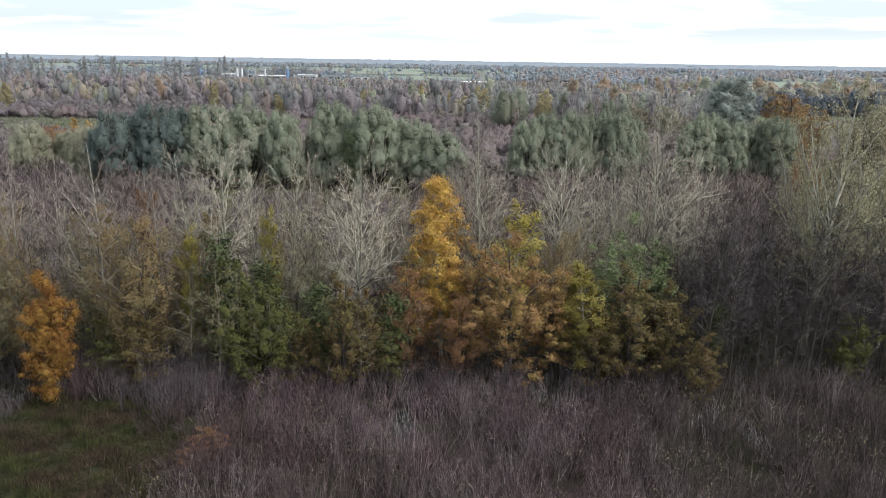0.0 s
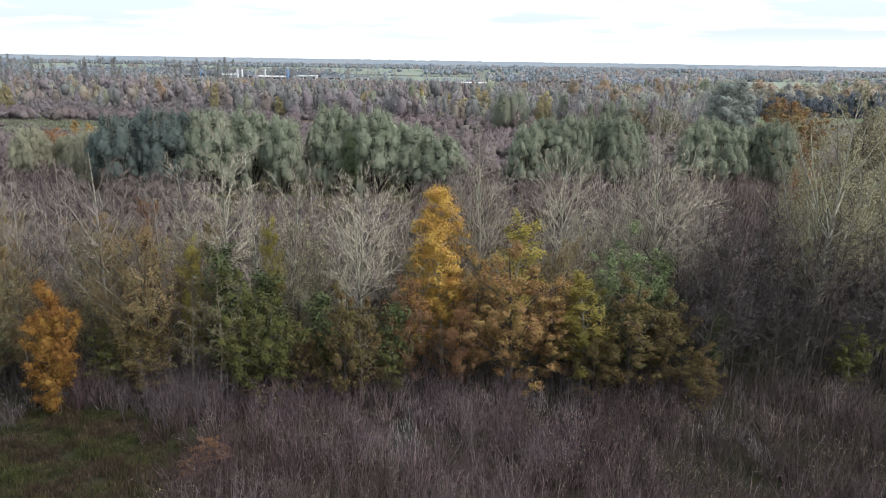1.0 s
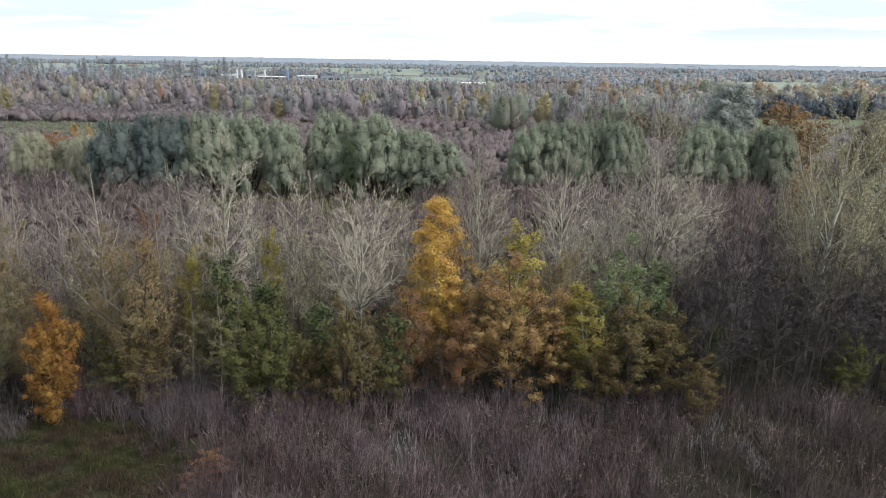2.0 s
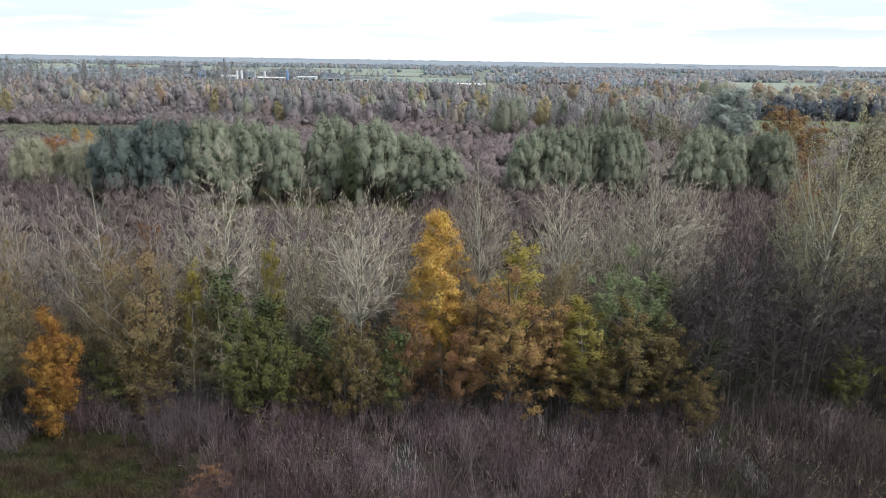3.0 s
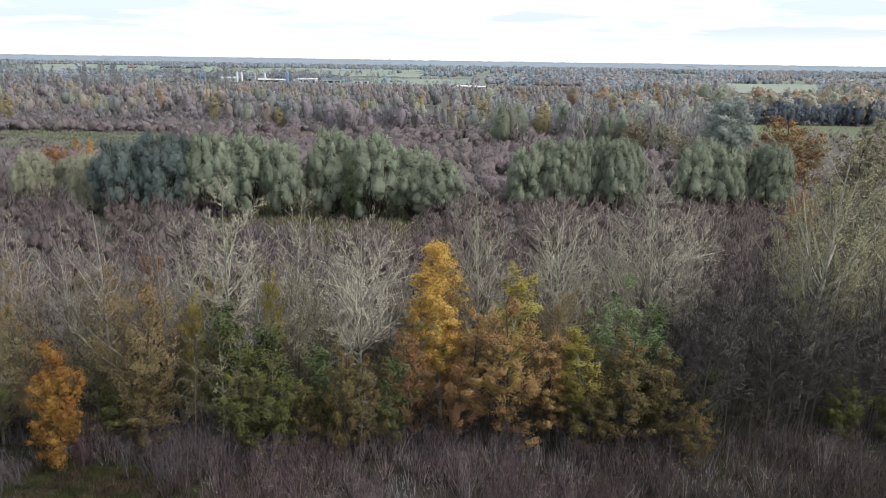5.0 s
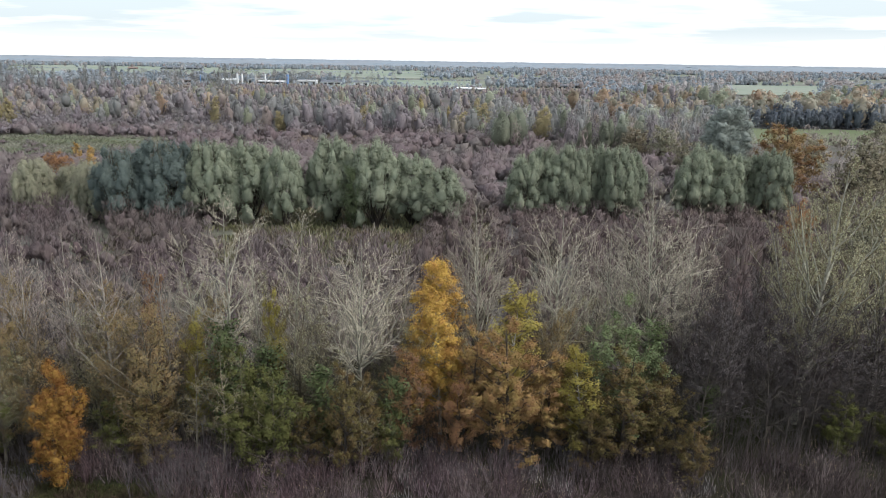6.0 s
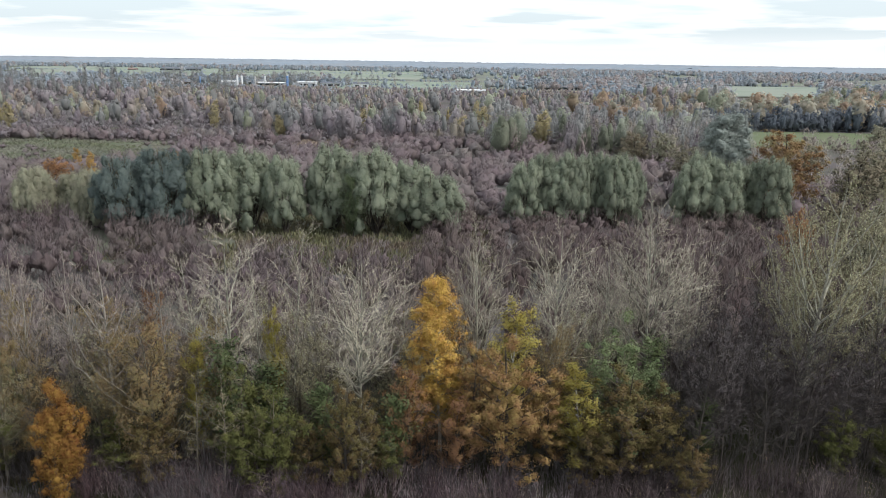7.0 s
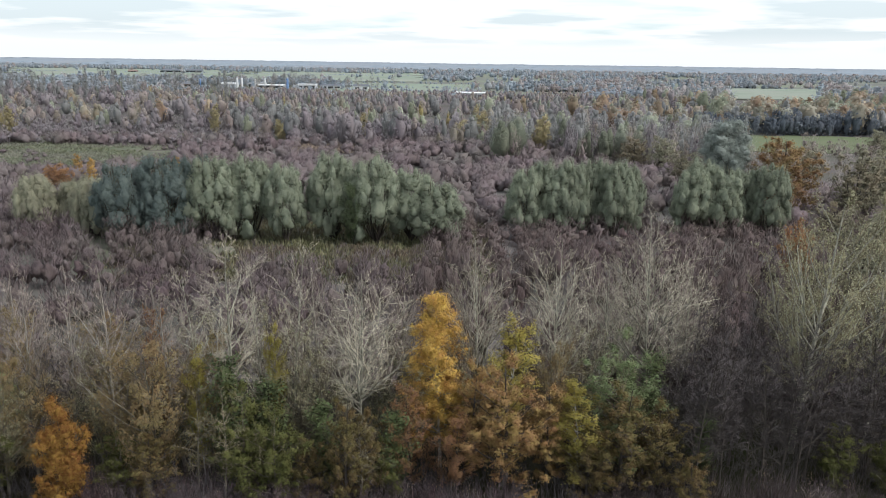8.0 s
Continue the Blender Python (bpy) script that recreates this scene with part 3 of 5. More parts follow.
def sheet(name, outline, z, mat, label, category, waves=0.06, seed=3):
    """A low piece of land with an uneven edge, laid just over the ground."""
    rng = np.random.default_rng(seed)
    pts = []
    for (x0, y0), (x1, y1) in zip(outline, outline[1:] + outline[:1]):
        n = max(2, int(math.hypot(x1 - x0, y1 - y0) / 6)) if len(outline) < 12 else 2
        n = min(n, 24)
        for k in range(n):
            f = k / n
            w = math.hypot(x1 - x0, y1 - y0) * waves
            pts.append((x0 + (x1 - x0) * f + w * rng.normal() * 0.3, y0 + (y1 - y0) * f + w * rng.normal() * 0.3))
    bm = bmesh.new()
    top = bm.faces.new([bm.verts.new((x, y, z)) for x, y in pts])
    bmesh.ops.extrude_face_region(bm, geom=[top])
    low = sorted(bm.verts, key=lambda v: v.index)
    for v in low[len(pts):]:
        v.co.z -= z + 0.05
    bmesh.ops.triangulate(bm, faces=[f for f in bm.faces if len(f.verts) > 4])
    bmesh.ops.recalc_face_normals(bm, faces=bm.faces)
    me = bpy.data.meshes.new(name)
    bm.to_mesh(me)
    bm.free()
    me.materials.append(mat)
    return tagged(new(name, me), label, category, kind="structure")


sheet("meadow", [(-52, 98), (-20, 96), (8, 100), (10, 116), (0, 134), (-50, 134), (-64, 128), (-60, 110)], 0.12, MOOR, "olive-brown clearing before the willows", "meadow", seed=14)
sheet("woodland_floor", [(-60, 64), (60, 64), (120, 136), (240, 262), (480, 560), (430, 690), (-430, 690), (-440, 600), (-190, 252), (-110, 134)], 0.07, WOOD_FLOOR, "brown leaf litter under the leafless woods", "ground", 0.02, seed=15)
sheet("meadow", [(-250, 186), (-150, 182), (-92, 190), (-84, 220), (-96, 252), (-150, 262), (-270, 262)], 0.12, MOOR, "rough moor of pale grass and heath beyond the willows", "meadow", seed=17)
sheet("meadow", [(110, 268), (150, 264), (215, 270), (262, 331), (140, 331), (118, 300)], 0.20, MEADOW, "green mown meadow between tree rows", "meadow", seed=5)
sheet("farmland", [(-1500, 700), (-600, 560), (-230, 690), (140, 690), (600, 720), (1600, 800), (1900, 2330), (-1900, 2330)], 0.35, FIELDS, "flat farmland, its fields paled for haze", "fields", 0.02, seed=16)
sheet("meadow", [(262, 690), (375, 690), (520, 1010), (370, 1010)], 0.8, PASTURE, "green pasture behind oaks, paled for haze", "meadow", seed=6)
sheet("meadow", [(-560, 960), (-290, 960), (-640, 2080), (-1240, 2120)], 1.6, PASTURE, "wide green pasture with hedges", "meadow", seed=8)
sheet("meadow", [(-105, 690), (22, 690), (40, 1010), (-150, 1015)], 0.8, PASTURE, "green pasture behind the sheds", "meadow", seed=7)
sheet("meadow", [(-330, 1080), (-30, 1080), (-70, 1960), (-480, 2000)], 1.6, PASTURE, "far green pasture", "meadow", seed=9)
sheet("meadow", [(-330, 700), (-150, 690), (-140, 860), (-330, 860)], 0.5, MOOR, "grass and yards round the sheds", "meadow", seed=10)
for k, (px, py, a, b) in enumerate(POOLS):
    sheet("pool", [(px + a * math.cos(q), py + b * math.sin(q)) for q in np.arange(14) * 2 * math.pi / 14], 0.012, WATER, "still rainwater standing between thicket shoots", "water", 0.25, seed=30 + k)


# ---- the wood's edge: trees near the camera ----
# pale, leafless aspens
ASPEN = []
for seed, h, w, limbs in [(11, 16, 8, 44), (12, 18, 7.5, 50), (13, 16, 5, 34), (14, 18, 4.5, 34)]:
    t = frame_of_tree(seed, h, w, 0.42 if seed == 11 else 0.28, limbs, (11, 9), 1.4, -0.15, 0.14, 0.0125, 0.16, (0.40, 0.34), 0.03, 38)
    ASPEN.append(plant("aspen_tree", "tall bare aspen with pale grey ascending branches" if seed != 13 else "bare aspen with brownish grey ascending branches", "tree", t, BARK_PALE if seed != 13 else BARK_LILAC, TWIG_PALE if seed != 13 else TWIG_TAUPE, group="aspens at the wood's edge"))
A0, A1, A2, A3 = ASPEN
put(A0, -5.9, 49.6, 16.8, 8.8, 20)
put(A1, 3.3, 53.0, 18.8, 7.2, 75)
put(A2, -24.0, 47.8, 17.4, 5.8, 130)
put(A3, -15.0, 48.3, 19.9, 5.4, 10)
for x, y, h, w, turn in [(9.2, 54.4, 17.3, 7.2, 200), (17.6, 56.0, 19.2, 9.6, 60), (21.2, 58.5, 15.4, 5.5, 300), (14.2, 57.5, 15.2, 6.2, 150)]:
    again(A1, x, y, h * 1.065, w, turn)
for x, y, h, w, turn in [(-31.6, 50, 14.5, 4.6, 40), (-19.3, 49.2, 14.3, 5.0, 250), (-9.6, 54, 15.3, 5.0, 160), (-28.4, 50.2, 15.2, 4.6, 70), (-34.5, 54, 14.5, 5.0, 0), (-22.0, 54.0, 13.5, 5.0, 190), (-2.6, 57, 13.0, 5, 280)]:
    again(A2, x, y, h * 1.065, w, turn)
for x, y, h, w, turn in [(-11.7, 52.0, 16.6, 4.2, 120), (-13.4, 51.0, 15.8, 3.6, 220), (-17.8, 50.4, 15.4, 4.0, 330), (-7.6, 53.4, 14.2, 4.0, 50)]:
    again(A3, x, y, h * 1.08, w, turn)
# small bleached trees at the edge
t = frame_of_tree(15, 9, 3.6, 0.15, 26, (7, 7), 0.4, 0.2, 0.08, 0.012, 0.3, (0.5, 0.5), 0.06, 44)
dead = put(plant("dead_tree", "small dead tree with bleached crooked twigs", "tree", t, BARK_GREY, TWIG_OLIVE), -5.2, 45.0, 7.4, 3.6, 40)
for x, y, h, w, turn in [(-14.9, 44.6, 9.6, 4.2, 100), (-17.0, 45.0, 9.0, 3.8, 200)]:
    again(dead, x, y, h, w, turn)

# the golden birch
t = frame_of_tree(21, 14.2, 5.2, 0.13, 80, (8, 8), 0.5, 0.62, 0.12, 0.010, 0.14, (0.40, 0.44), 0.012, 42)
gold = [*clumps(t, 0.85, 64, 0.22, 0.115, 0.062, 1.6, 0.5), crown_of(t, 14000, 0.12, 0.06, "twig", 0.14, 1.6)]
put(plant("birch_tree", "slender birch in full golden autumn leaf", "tree", t, BARK_BIRCH, TWIG_OLIVE, gold, LEAF_YELLOW, "golden yellow foliage"), 0.2, 50.4, 14.4, 5.8, 0)
# rust-red young trees beside it
t = frame_of_tree(22, 8.5, 4.2, 0.12, 30, (7, 8), 0.8, 0.1, 0.09, 0.011, 0.25)
rust = plant("cherry_tree", "small rust-red tree at the wood's edge", "tree", t, BARK_DARK, TWIG_DARK, [crown_of(t, 6500, 0.115, 0.085, "twig", 0.13)], LEAF_RUST, "thinning rust-red leaves")
put(rust, -1.8, 47.0, 8.6, 4.0, 0)
again(rust, 1.2, 46.2, 6.8, 3.8, 120)
again(rust, -20.9, 50.0, 13.2, 3.0, 60)
# brown oaks with clumped leaves
t = frame_of_tree(23, 11.5, 8.0, 0.14, 46, (8, 8), 0.7, 0.25, 0.20, 0.012, 0.28, (0.30, 0.40), 0.03, 40)
oak = plant("oak_tree", "broad oak in mottled brown autumn leaf", "tree", t, BARK_DARK, TWIG_DARK, [*clumps(t, 0.62, 95, 0.20, 0.115, 0.09), crown_of(t, 3000, 0.12, 0.09, "twig", 0.15)], LEAF_BROWN, "clumped brown and ochre leaves")
put(oak, 5.0, 46.4, 11.2, 8.2, 0)
again(oak, 2.6, 49.0, 9.8, 6.0, 140)
again(oak, 8.2, 47.6, 8.6, 5.4, 250)
t = frame_of_tree(24, 10, 6.5, 0.12, 42, (8, 8), 0.7, 0.2, 0.18, 0.012, 0.28, (0.30, 0.40), 0.03, 40)
olive = plant("oak_tree", "oak with olive-green leaves turning brown", "tree", t, BARK_DARK, TWIG_DARK, [*clumps(t, 0.62, 60, 0.20, 0.12, 0.09), crown_of(t, 2500, 0.12, 0.09, "twig", 0.15)], LEAF_OLIVE, "olive leaves turning brown")
put(olive, 13.2, 46.2, 9.2, 6.6, 0)
again(olive, 16.0, 46.6, 8.2, 4.6, 90)
again(olive, 17.6, 43.9, 5.4, 3.6, 200, "low oak bush with orange-olive leaves")
again(olive, 10.8, 45.6, 6.2, 4.2, 180)
again(olive, -6.3, 44.2, 8.8, 4.4, 30, "young oak with yellow-olive leaves")
again(olive, -5.0, 45.6, 7.6, 3.8, 150, "young oak with yellow-olive leaves")
again(olive, -9.0, 45.0, 5.6, 3.6, 70, "low oak with olive leaves under taller trees")
again(olive, -20.0, 44.8, 6.0, 4.6, 110, "low oak with olive leaves under taller trees")
# yellow-green slender birches
t = frame_of_tree(25, 12, 4.0, 0.16, 36, (7, 8), 0.9, 0.4, 0.09, 0.010, 0.22)
lime = plant("birch_tree", "slender young birch with yellow-green leaves", "tree", t, BARK_BIRCH, TWIG_OLIVE, [crown_of(t, 9500, 0.12, 0.09, "twig", 0.15, 0.6)], LEAF_LIME, "yellow-green leaves")
put(lime, 5.3, 50.2, 12.7, 5.2, 0)
again(lime, 10.0, 46.4, 9.4, 4.6, 90, "yellow-leaved young birch between oaks")
again(lime, -12.1, 50.0, 12.2, 2.4, 200, "thin birch with a few yellow-green leaves")
again(lime, -17.2, 47.4, 11.4, 2.6, 280, "thin birch with a few yellow-green leaves")
# orange tree standing apart at the grass
t = frame_of_tree(26, 8.8, 4.2, 0.06, 40, (8, 8), 0.6, 0.1, 0.10, 0.011, 0.26)
put(plant("oak_tree", "narrow young oak in orange leaf beside the grass", "tree", t, BARK_DARK, TWIG_DARK, [*clumps(t, 0.95, 100, 0.26, 0.105, 0.08, 0.3, 0.75), crown_of(t, 6000, 0.105, 0.08, "twig", 0.16)], LEAF_ORANGE, "dense orange leaves"), -25.1, 43.0, 9.0, 3.3, 0)
# half-bare tan trees
t = frame_of_tree(27, 12, 7.5, 0.14, 42, (8, 9), 1.1, 0.0, 0.15, 0.012, 0.2)
tan = plant("hornbeam_tree", "half-bare tree with thin tan-brown leaves", "tree", t, BARK_GREY, TWIG_OLIVE, [crown_of(t, 12000, 0.12, 0.092, "twig", 0.16)], LEAF_TAN, "thin tan-brown leaves", "half-bare trees")
put(tan, -20.4, 46.4, 12.2, 7.4, 0)
for x, y, h, w, turn in [(-17.0, 48.6, 11.8, 5.5, 90), (-23.4, 50.0, 11.5, 6, 200), (-29.8, 47.6, 10.4, 6, 300), (-33.5, 52, 12, 6, 150), (8.6, 50.8, 10.5, 5, 60), (-27.0, 53.5, 11.5, 6, 20)]:
    again(tan, x, y, h, w, turn)
# olive-grey bare trees in the second row
t = frame_of_tree(30, 12, 6, 0.16, 40, (8, 9), 1.2, 0.0, 0.12, 0.013, 0.2)
ash = plant("ash_tree", "half-bare ash with thin olive-yellow leaves", "tree", t, BARK_GREY, TWIG_OLIVE, [crown_of(t, 3200, 0.10, 0.075, "twig", 0.1)], LEAF_PALE, "thin olive-yellow leaves", "nearly bare ashes")
put(ash, -10.6, 49.6, 12.4, 6, 0)
for x, y, h, w, turn in [(-14.0, 54.5, 12, 6, 80), (-8.2, 48.2, 10.8, 5, 160), (-18.2, 53.5, 12, 6, 240), (-25.6, 49.0, 11, 5, 320), (-4.0, 53.0, 11, 5, 40), (1.6, 50.6, 11, 4.6, 120), (11.6, 52.5, 11.5, 5, 200), (-31.0, 45.8, 9.2, 5, 10), (-36.5, 49, 12, 6, 90), (-2.2, 50.0, 10, 4, 310)]:
    again(ash, x, y, h, w, turn)
# leafy green shrubs and ivy-clad trees
t = frame_of_tree(28, 8.0, 5.0, 0.05, 38, (7, 8), 0.7, 0.0, 0.10, 0.012, 0.3)
green = plant("sallow_shrub", "dense green sallow shrub at the wood's edge", "shrub", t, BARK_GREY, TWIG_OLIVE, [*clumps(t, 0.65, 60, 0.19, 0.12, 0.085), crown_of(t, 1500, 0.13, 0.09, "twig", 0.15)], LEAF_GREEN, "dull green leaves")
put(green, -11.2, 44.5, 8.0, 4.8, 0)
for x, y, h, w, turn in [(-13.6, 45.4, 9.4, 4.6, 60), (-22.8, 46.2, 5.0, 4.0, 90), (30.2, 48.4, 5.2, 3.4, 10), (-32.5, 45.2, 6.5, 5, 10), (-3.4, 46.4, 5.0, 3.4, 70), (34, 48, 5, 4, 200)]:
    again(green, x, y, h, w, turn)
t = frame_of_tree(35, 11.5, 5.4, 0.14, 38, (7, 8), 0.8, 0.0, 0.11, 0.012, 0.22)
sage = plant("sallow_tree", "rounded sallow in sage-green leaf behind oaks", "tree", t, BARK_GREY, TWIG_OLIVE, [*clumps(t, 0.65, 60, 0.19, 0.12, 0.085), crown_of(t, 2500, 0.12, 0.085, "twig", 0.15)], LEAF_SAGE, "sage-green leaves")
put(sage, 13.8, 49.0, 12.2, 6.4)
again(sage, -32.6, 48.5, 10.0, 4.4, 90)
t = frame_of_tree(29, 11.5, 4.4, 0.10, 28, (7, 7), 1.2, 0.1, 0.15, 0.012, 0.25)
ivy_leaf = [crown_of(t, 2400, 0.20, 0.15, "trunk", 0.42, 0.2, 0.03), crown_of(t, 2600, 0.19, 0.14, "limb", 0.24, 0.2, 0.0)]
ivy = plant("ivy_clad_tree", "bare tree thickly clad in dark ivy", "tree", t, BARK_DARK, TWIG_OLIVE, ivy_leaf, LEAF_IVY, "dark glossy ivy")
put(ivy, -14.5, 46.4, 11.2, 5.0, 0)
for x, y, h, w, turn in [(16.7, 52.4, 9.4, 4.0, 100), (-12.2, 46.8, 9.0, 5.0, 200), (-3.0, 47.0, 7.0, 4, 40), (-7.9, 46.6, 7.6, 4.4, 300), (15.2, 52.5, 8.5, 3, 0), (20.0, 48.5, 6, 3, 50)]:
    again(ivy, x, y, h, w, turn)
# dark leafless alders
ALDER = []
for seed, h, w in ((31, 12.5, 5), (32, 11.5, 5.5), (33, 13.5, 4.6)):
    t = frame_of_tree(seed, h, w, 0.16, 36, (8, 9), 0.6, 0.15, 0.08, 0.0125, 0.2, (0.40, 0.46))
    ALDER.append(plant("alder_tree", "bare dark alder with fine spreading twigs", "tree", t, BARK_DARK, TWIG_DARK, group="alders of the dark stand"))
put(ALDER[0], 20.6, 47.8, 13.2, 5.0)
put(ALDER[1], 23.8, 47.0, 12.6, 5.4)
put(ALDER[2], 27.0, 48.2, 13.0, 4.8)
rng = np.random.default_rng(41)
for k in range(23):
    x, y = 18.6 + (k * 7.3) % 19.5, 46.0 + (k * 5.1) % 11
    again(ALDER[k % 3], x, y, 10.5 + 3 * rng.random(), 4.4 + 1.6 * rng.random(), 360 * rng.random())
for x, y, h in [(20.4, 52.0, 13.2), (22.6, 53.4, 14.2), (24.6, 54.0, 14.6), (26.6, 55.0, 14.0), (19.0, 53.6, 11.8), (23.6, 56.5, 13.6)]:
    again(ALDER[int(x * 7) % 3], x, y, h, 5.2, 360 * rng.random())
for x, y in [(18.6, 49.6), (17.8, 51.0), (33.5, 50.2), (31.2, 49.4), (35.2, 51.6), (-30.6, 52.5), (-26.2, 51.8), (-16.0, 55.5), (-1.2, 53.2), (8.2, 53.0), (12.5, 55), (-35, 46.5), (-28.0, 46.8)]:
    again(ALDER[int(abs(x) * 7) % 3], x, y, 9.5 + 2 * rng.random(), 4.8, 360 * rng.random())
again(rust, -12.9, 36.8, 1.9, 2.6, 10, "low rust-leaved shrub where grass meets thicket")
again(rust, -13.8, 35.6, 1.3, 2.0, 80, "low rust-leaved shrub where grass meets thicket")
# tall poplars that keep a few yellow leaves
t = frame_of_tree(34, 20, 11, 0.26, 46, (10, 9), 1.5, -0.1, 0.24, 0.016, 0.2, (0.30, 0.40), 0.03, 30)
poplar = plant("poplar_tree", "tall spreading poplar with a few last yellow leaves", "tree", t, BARK_PALE, TWIG_OLIVE, [crown_of(t, 10500, 0.12, 0.09, "twig", 0.1)], LEAF_PALE, "sparse olive-yellow leaves")
put(poplar, 29.2, 53.4, 22.0, 10.5, 0)
again(poplar, 36.0, 55.0, 21.4, 10, 130)
again(poplar, 33.0, 61.0, 17.5, 9, 220)


# ---- shrubs and grass that nobody could count ----
def thicket(name, rng, xy, tall, radius, mat, label, splay=0.16, side_twigs=2):
    """Upright shoots with side twigs at the given ground places."""
    n = len(xy)
    base = np.column_stack([xy, height(xy[:, 0], xy[:, 1]) - 0.05])
    h = tall * (0.6 + 0.6 * rng.random(n))
    d = unit(np.array([0, 0, 1.0]) + rng.normal(size=(n, 3)) * splay)
    tip = base + d * h[:, None]
    chunks = [spikes(base, tip, radius * (0.7 + 0.6 * rng.random(n)), 3)]
    for k in range(side_twigs):
        f = (0.3 + 0.5 * rng.random(n))[:, None]
        b = base + (tip - base) * f
        dd = unit(d + rng.normal(size=(n, 3)) * 0.38)
        chunks.append(slivers(rng, b, b + dd * (h * (0.3 + 0.25 * rng.random(n)))[:, None], radius * 0.65))
    return tagged(new(name, mesh_from(name, chunks, mat)), label, "shrubs", kind="stuff")


def scatter(rng, n, x0, x1, y0, y1, inside):
    p = np.column_stack([x0 + (x1 - x0) * rng.random(n), y0 + (y1 - y0) * rng.random(n)])
    return p[inside(p[:, 0], p[:, 1])]


def lumps(x, y, s, seed):
    """A smooth uneven field between about 0 and 1, for clumps and clearings."""
    a = seed * 1.7
    v = np.sin(x / s + a) * np.cos(y / s * 1.3 - a) + np.sin((x + y) / s * 0.61 + 2 * a) + 0.7 * np.sin(x / s * 2.3 - y / s * 1.9 + 3 * a) + 0.6 * np.sin(y / s * 2.9 + x / s * 0.7 + a)
    return np.clip(0.5 + v / 4.6, 0, 1)


def grass_side(x, y):
    """Above 0 on the open grass at the thicket's edge."""
    return (-12.5 - 0.10 * (46 - y)) - x + 2.2 * (lumps(x, y, 3.0, 2) - 0.5) - np.where(y > 43.0, 8, 0) - np.where(y > 39, 4.0, 0) * 1.0


def bushes(name, rng, xy, tall, stems, radius, mat, label, splay=0.24, side_twigs=3):
    """Shrubs that each fan out from one stool, of uneven height and fullness."""
    size = (0.55 + 0.75 * rng.random(len(xy)))
    tone = rng.random(len(xy))
    i = np.repeat(np.arange(len(xy)), np.maximum(3, (stems * (0.5 + rng.random(len(xy)))).astype(int)))
    n = len(i)
    off = rng.normal(size=(n, 2)) * 0.13
    base = np.column_stack([xy[i] + off, height(xy[i, 0], xy[i, 1]) - 0.05])
    h = tall * size[i] * (0.6 + 0.5 * rng.random(n))
    d = unit(np.column_stack([off * splay / 0.13 + rng.normal(size=(n, 2)) * 0.08, np.ones(n)]))
    tip = base + d * h[:, None]
    r = radius * (0.6 + 0.9 * rng.random(n) ** 2)
    chunks = [(*spikes(base, tip, r), np.repeat(tone[i], 4))]
    for k in range(side_twigs):
        f = (0.25 + 0.72 * rng.random(n))[:, None]
        b = base + (tip - base) * f
        dd = unit(d + rng.normal(size=(n, 3)) * 0.62)
        chunks.append((*slivers(rng, b, b + dd * (h * (0.10 + 0.16 * rng.random(n)))[:, None], radius * 0.62), np.repeat(tone[i], 4)))
    return tagged(new(name, mesh_from(name, chunks, mat)), label, "shrubs", kind="stuff")


rng = np.random.default_rng(51)
p = scatter(rng, 6600, -36, 36, 25, 46.8, lambda x, y: (grass_side(x, y) < 0) & (pool_depth(x, y) < 0.85) & (rng.random(len(x)) > 0.75 * pool_depth(x, y)) & (lumps(x, y, 1.2, 1) > 0.27) & (np.abs(x) < 0.72 * y + 3))
fawn = rng.random(len(p)) < 0.02 + 0.09 * lumps(p[:, 0], p[:, 1], 2.6, 7)
bushes("willow_thicket", rng, p[fawn], 2.7, 7, 0.017, TWIG_FAWN, "pale fawn-grey leafless shoots within the thicket", 0.32, 6)
p = p[~fawn]
# Towards the right the shoots take the copy with shade painted in.
shade = p[:, 0] + 0.35 * (p[:, 1] - 40) + 4 * rng.normal(size=len(p)) > 10
bushes("willow_thicket", rng, p[shade], 2.5, 7, 0.018, TWIG_UMBER_SHADE, "dense leafless thicket of umber shoots, darkened for shade", 0.28, 5)
p = p[~shade]
split = lumps(p[:, 0], p[:, 1], 4.0, 5) > 0.45 + 0.15 * rng.normal(size=len(p))
bushes("willow_thicket", rng, p[split], 2.9, 7, 0.018, TWIG_RED, "dense leafless thicket of reddish-purple willow shoots", 0.26, 5)
bushes("willow_thicket", rng, p[~split], 2.6, 7, 0.018, TWIG_PURPLE, "dense leafless thicket of purple-brown shoots", 0.28, 5)
q = np.array([-16.6, 42.6]) + rng.normal(size=(46, 2)) * np.array([1.7, 0.9])
bushes("lilac_bush", rng, q, 4.0, 9, 0.016, TWIG_LILAC, "rounded lilac-grey leafless bush beside the grass", 0.3, 5)
q = np.array([-29.5, 41.5]) + rng.normal(size=(40, 2)) * np.array([1.6, 1.2])
bushes("lilac_bush", rng, q, 2.4, 8, 0.016, TWIG_LILAC, "low lilac-grey leafless bush beside the grass", 0.3, 5)
# Added pale tufts on the pools imitate the water's sky reflection.
pale = []
for px, py, a, b in POOLS:
    n = int(55 * a * b)
    q = rng.random(n) * 2 * np.pi
    rr = np.sqrt(rng.random(n)) * 1.1
    pale.append(np.column_stack([px + a * rr * np.cos(q), py + b * rr * np.sin(q)]))
pale = np.concatenate(pale)
g = np.column_stack([pale, height(pale[:, 0], pale[:, 1])])
tip = g + np.column_stack([rng.normal(size=(len(g), 2)) * 0.10, 0.25 + 0.6 * rng.random(len(g))])
tagged(new("bleached_grass", mesh_from("bleached_grass", [spikes(g, tip, 0.03)], GLEAM_GRASS)), "pale grass tufts standing in for sky gleam on pools", "grass", kind="stuff")
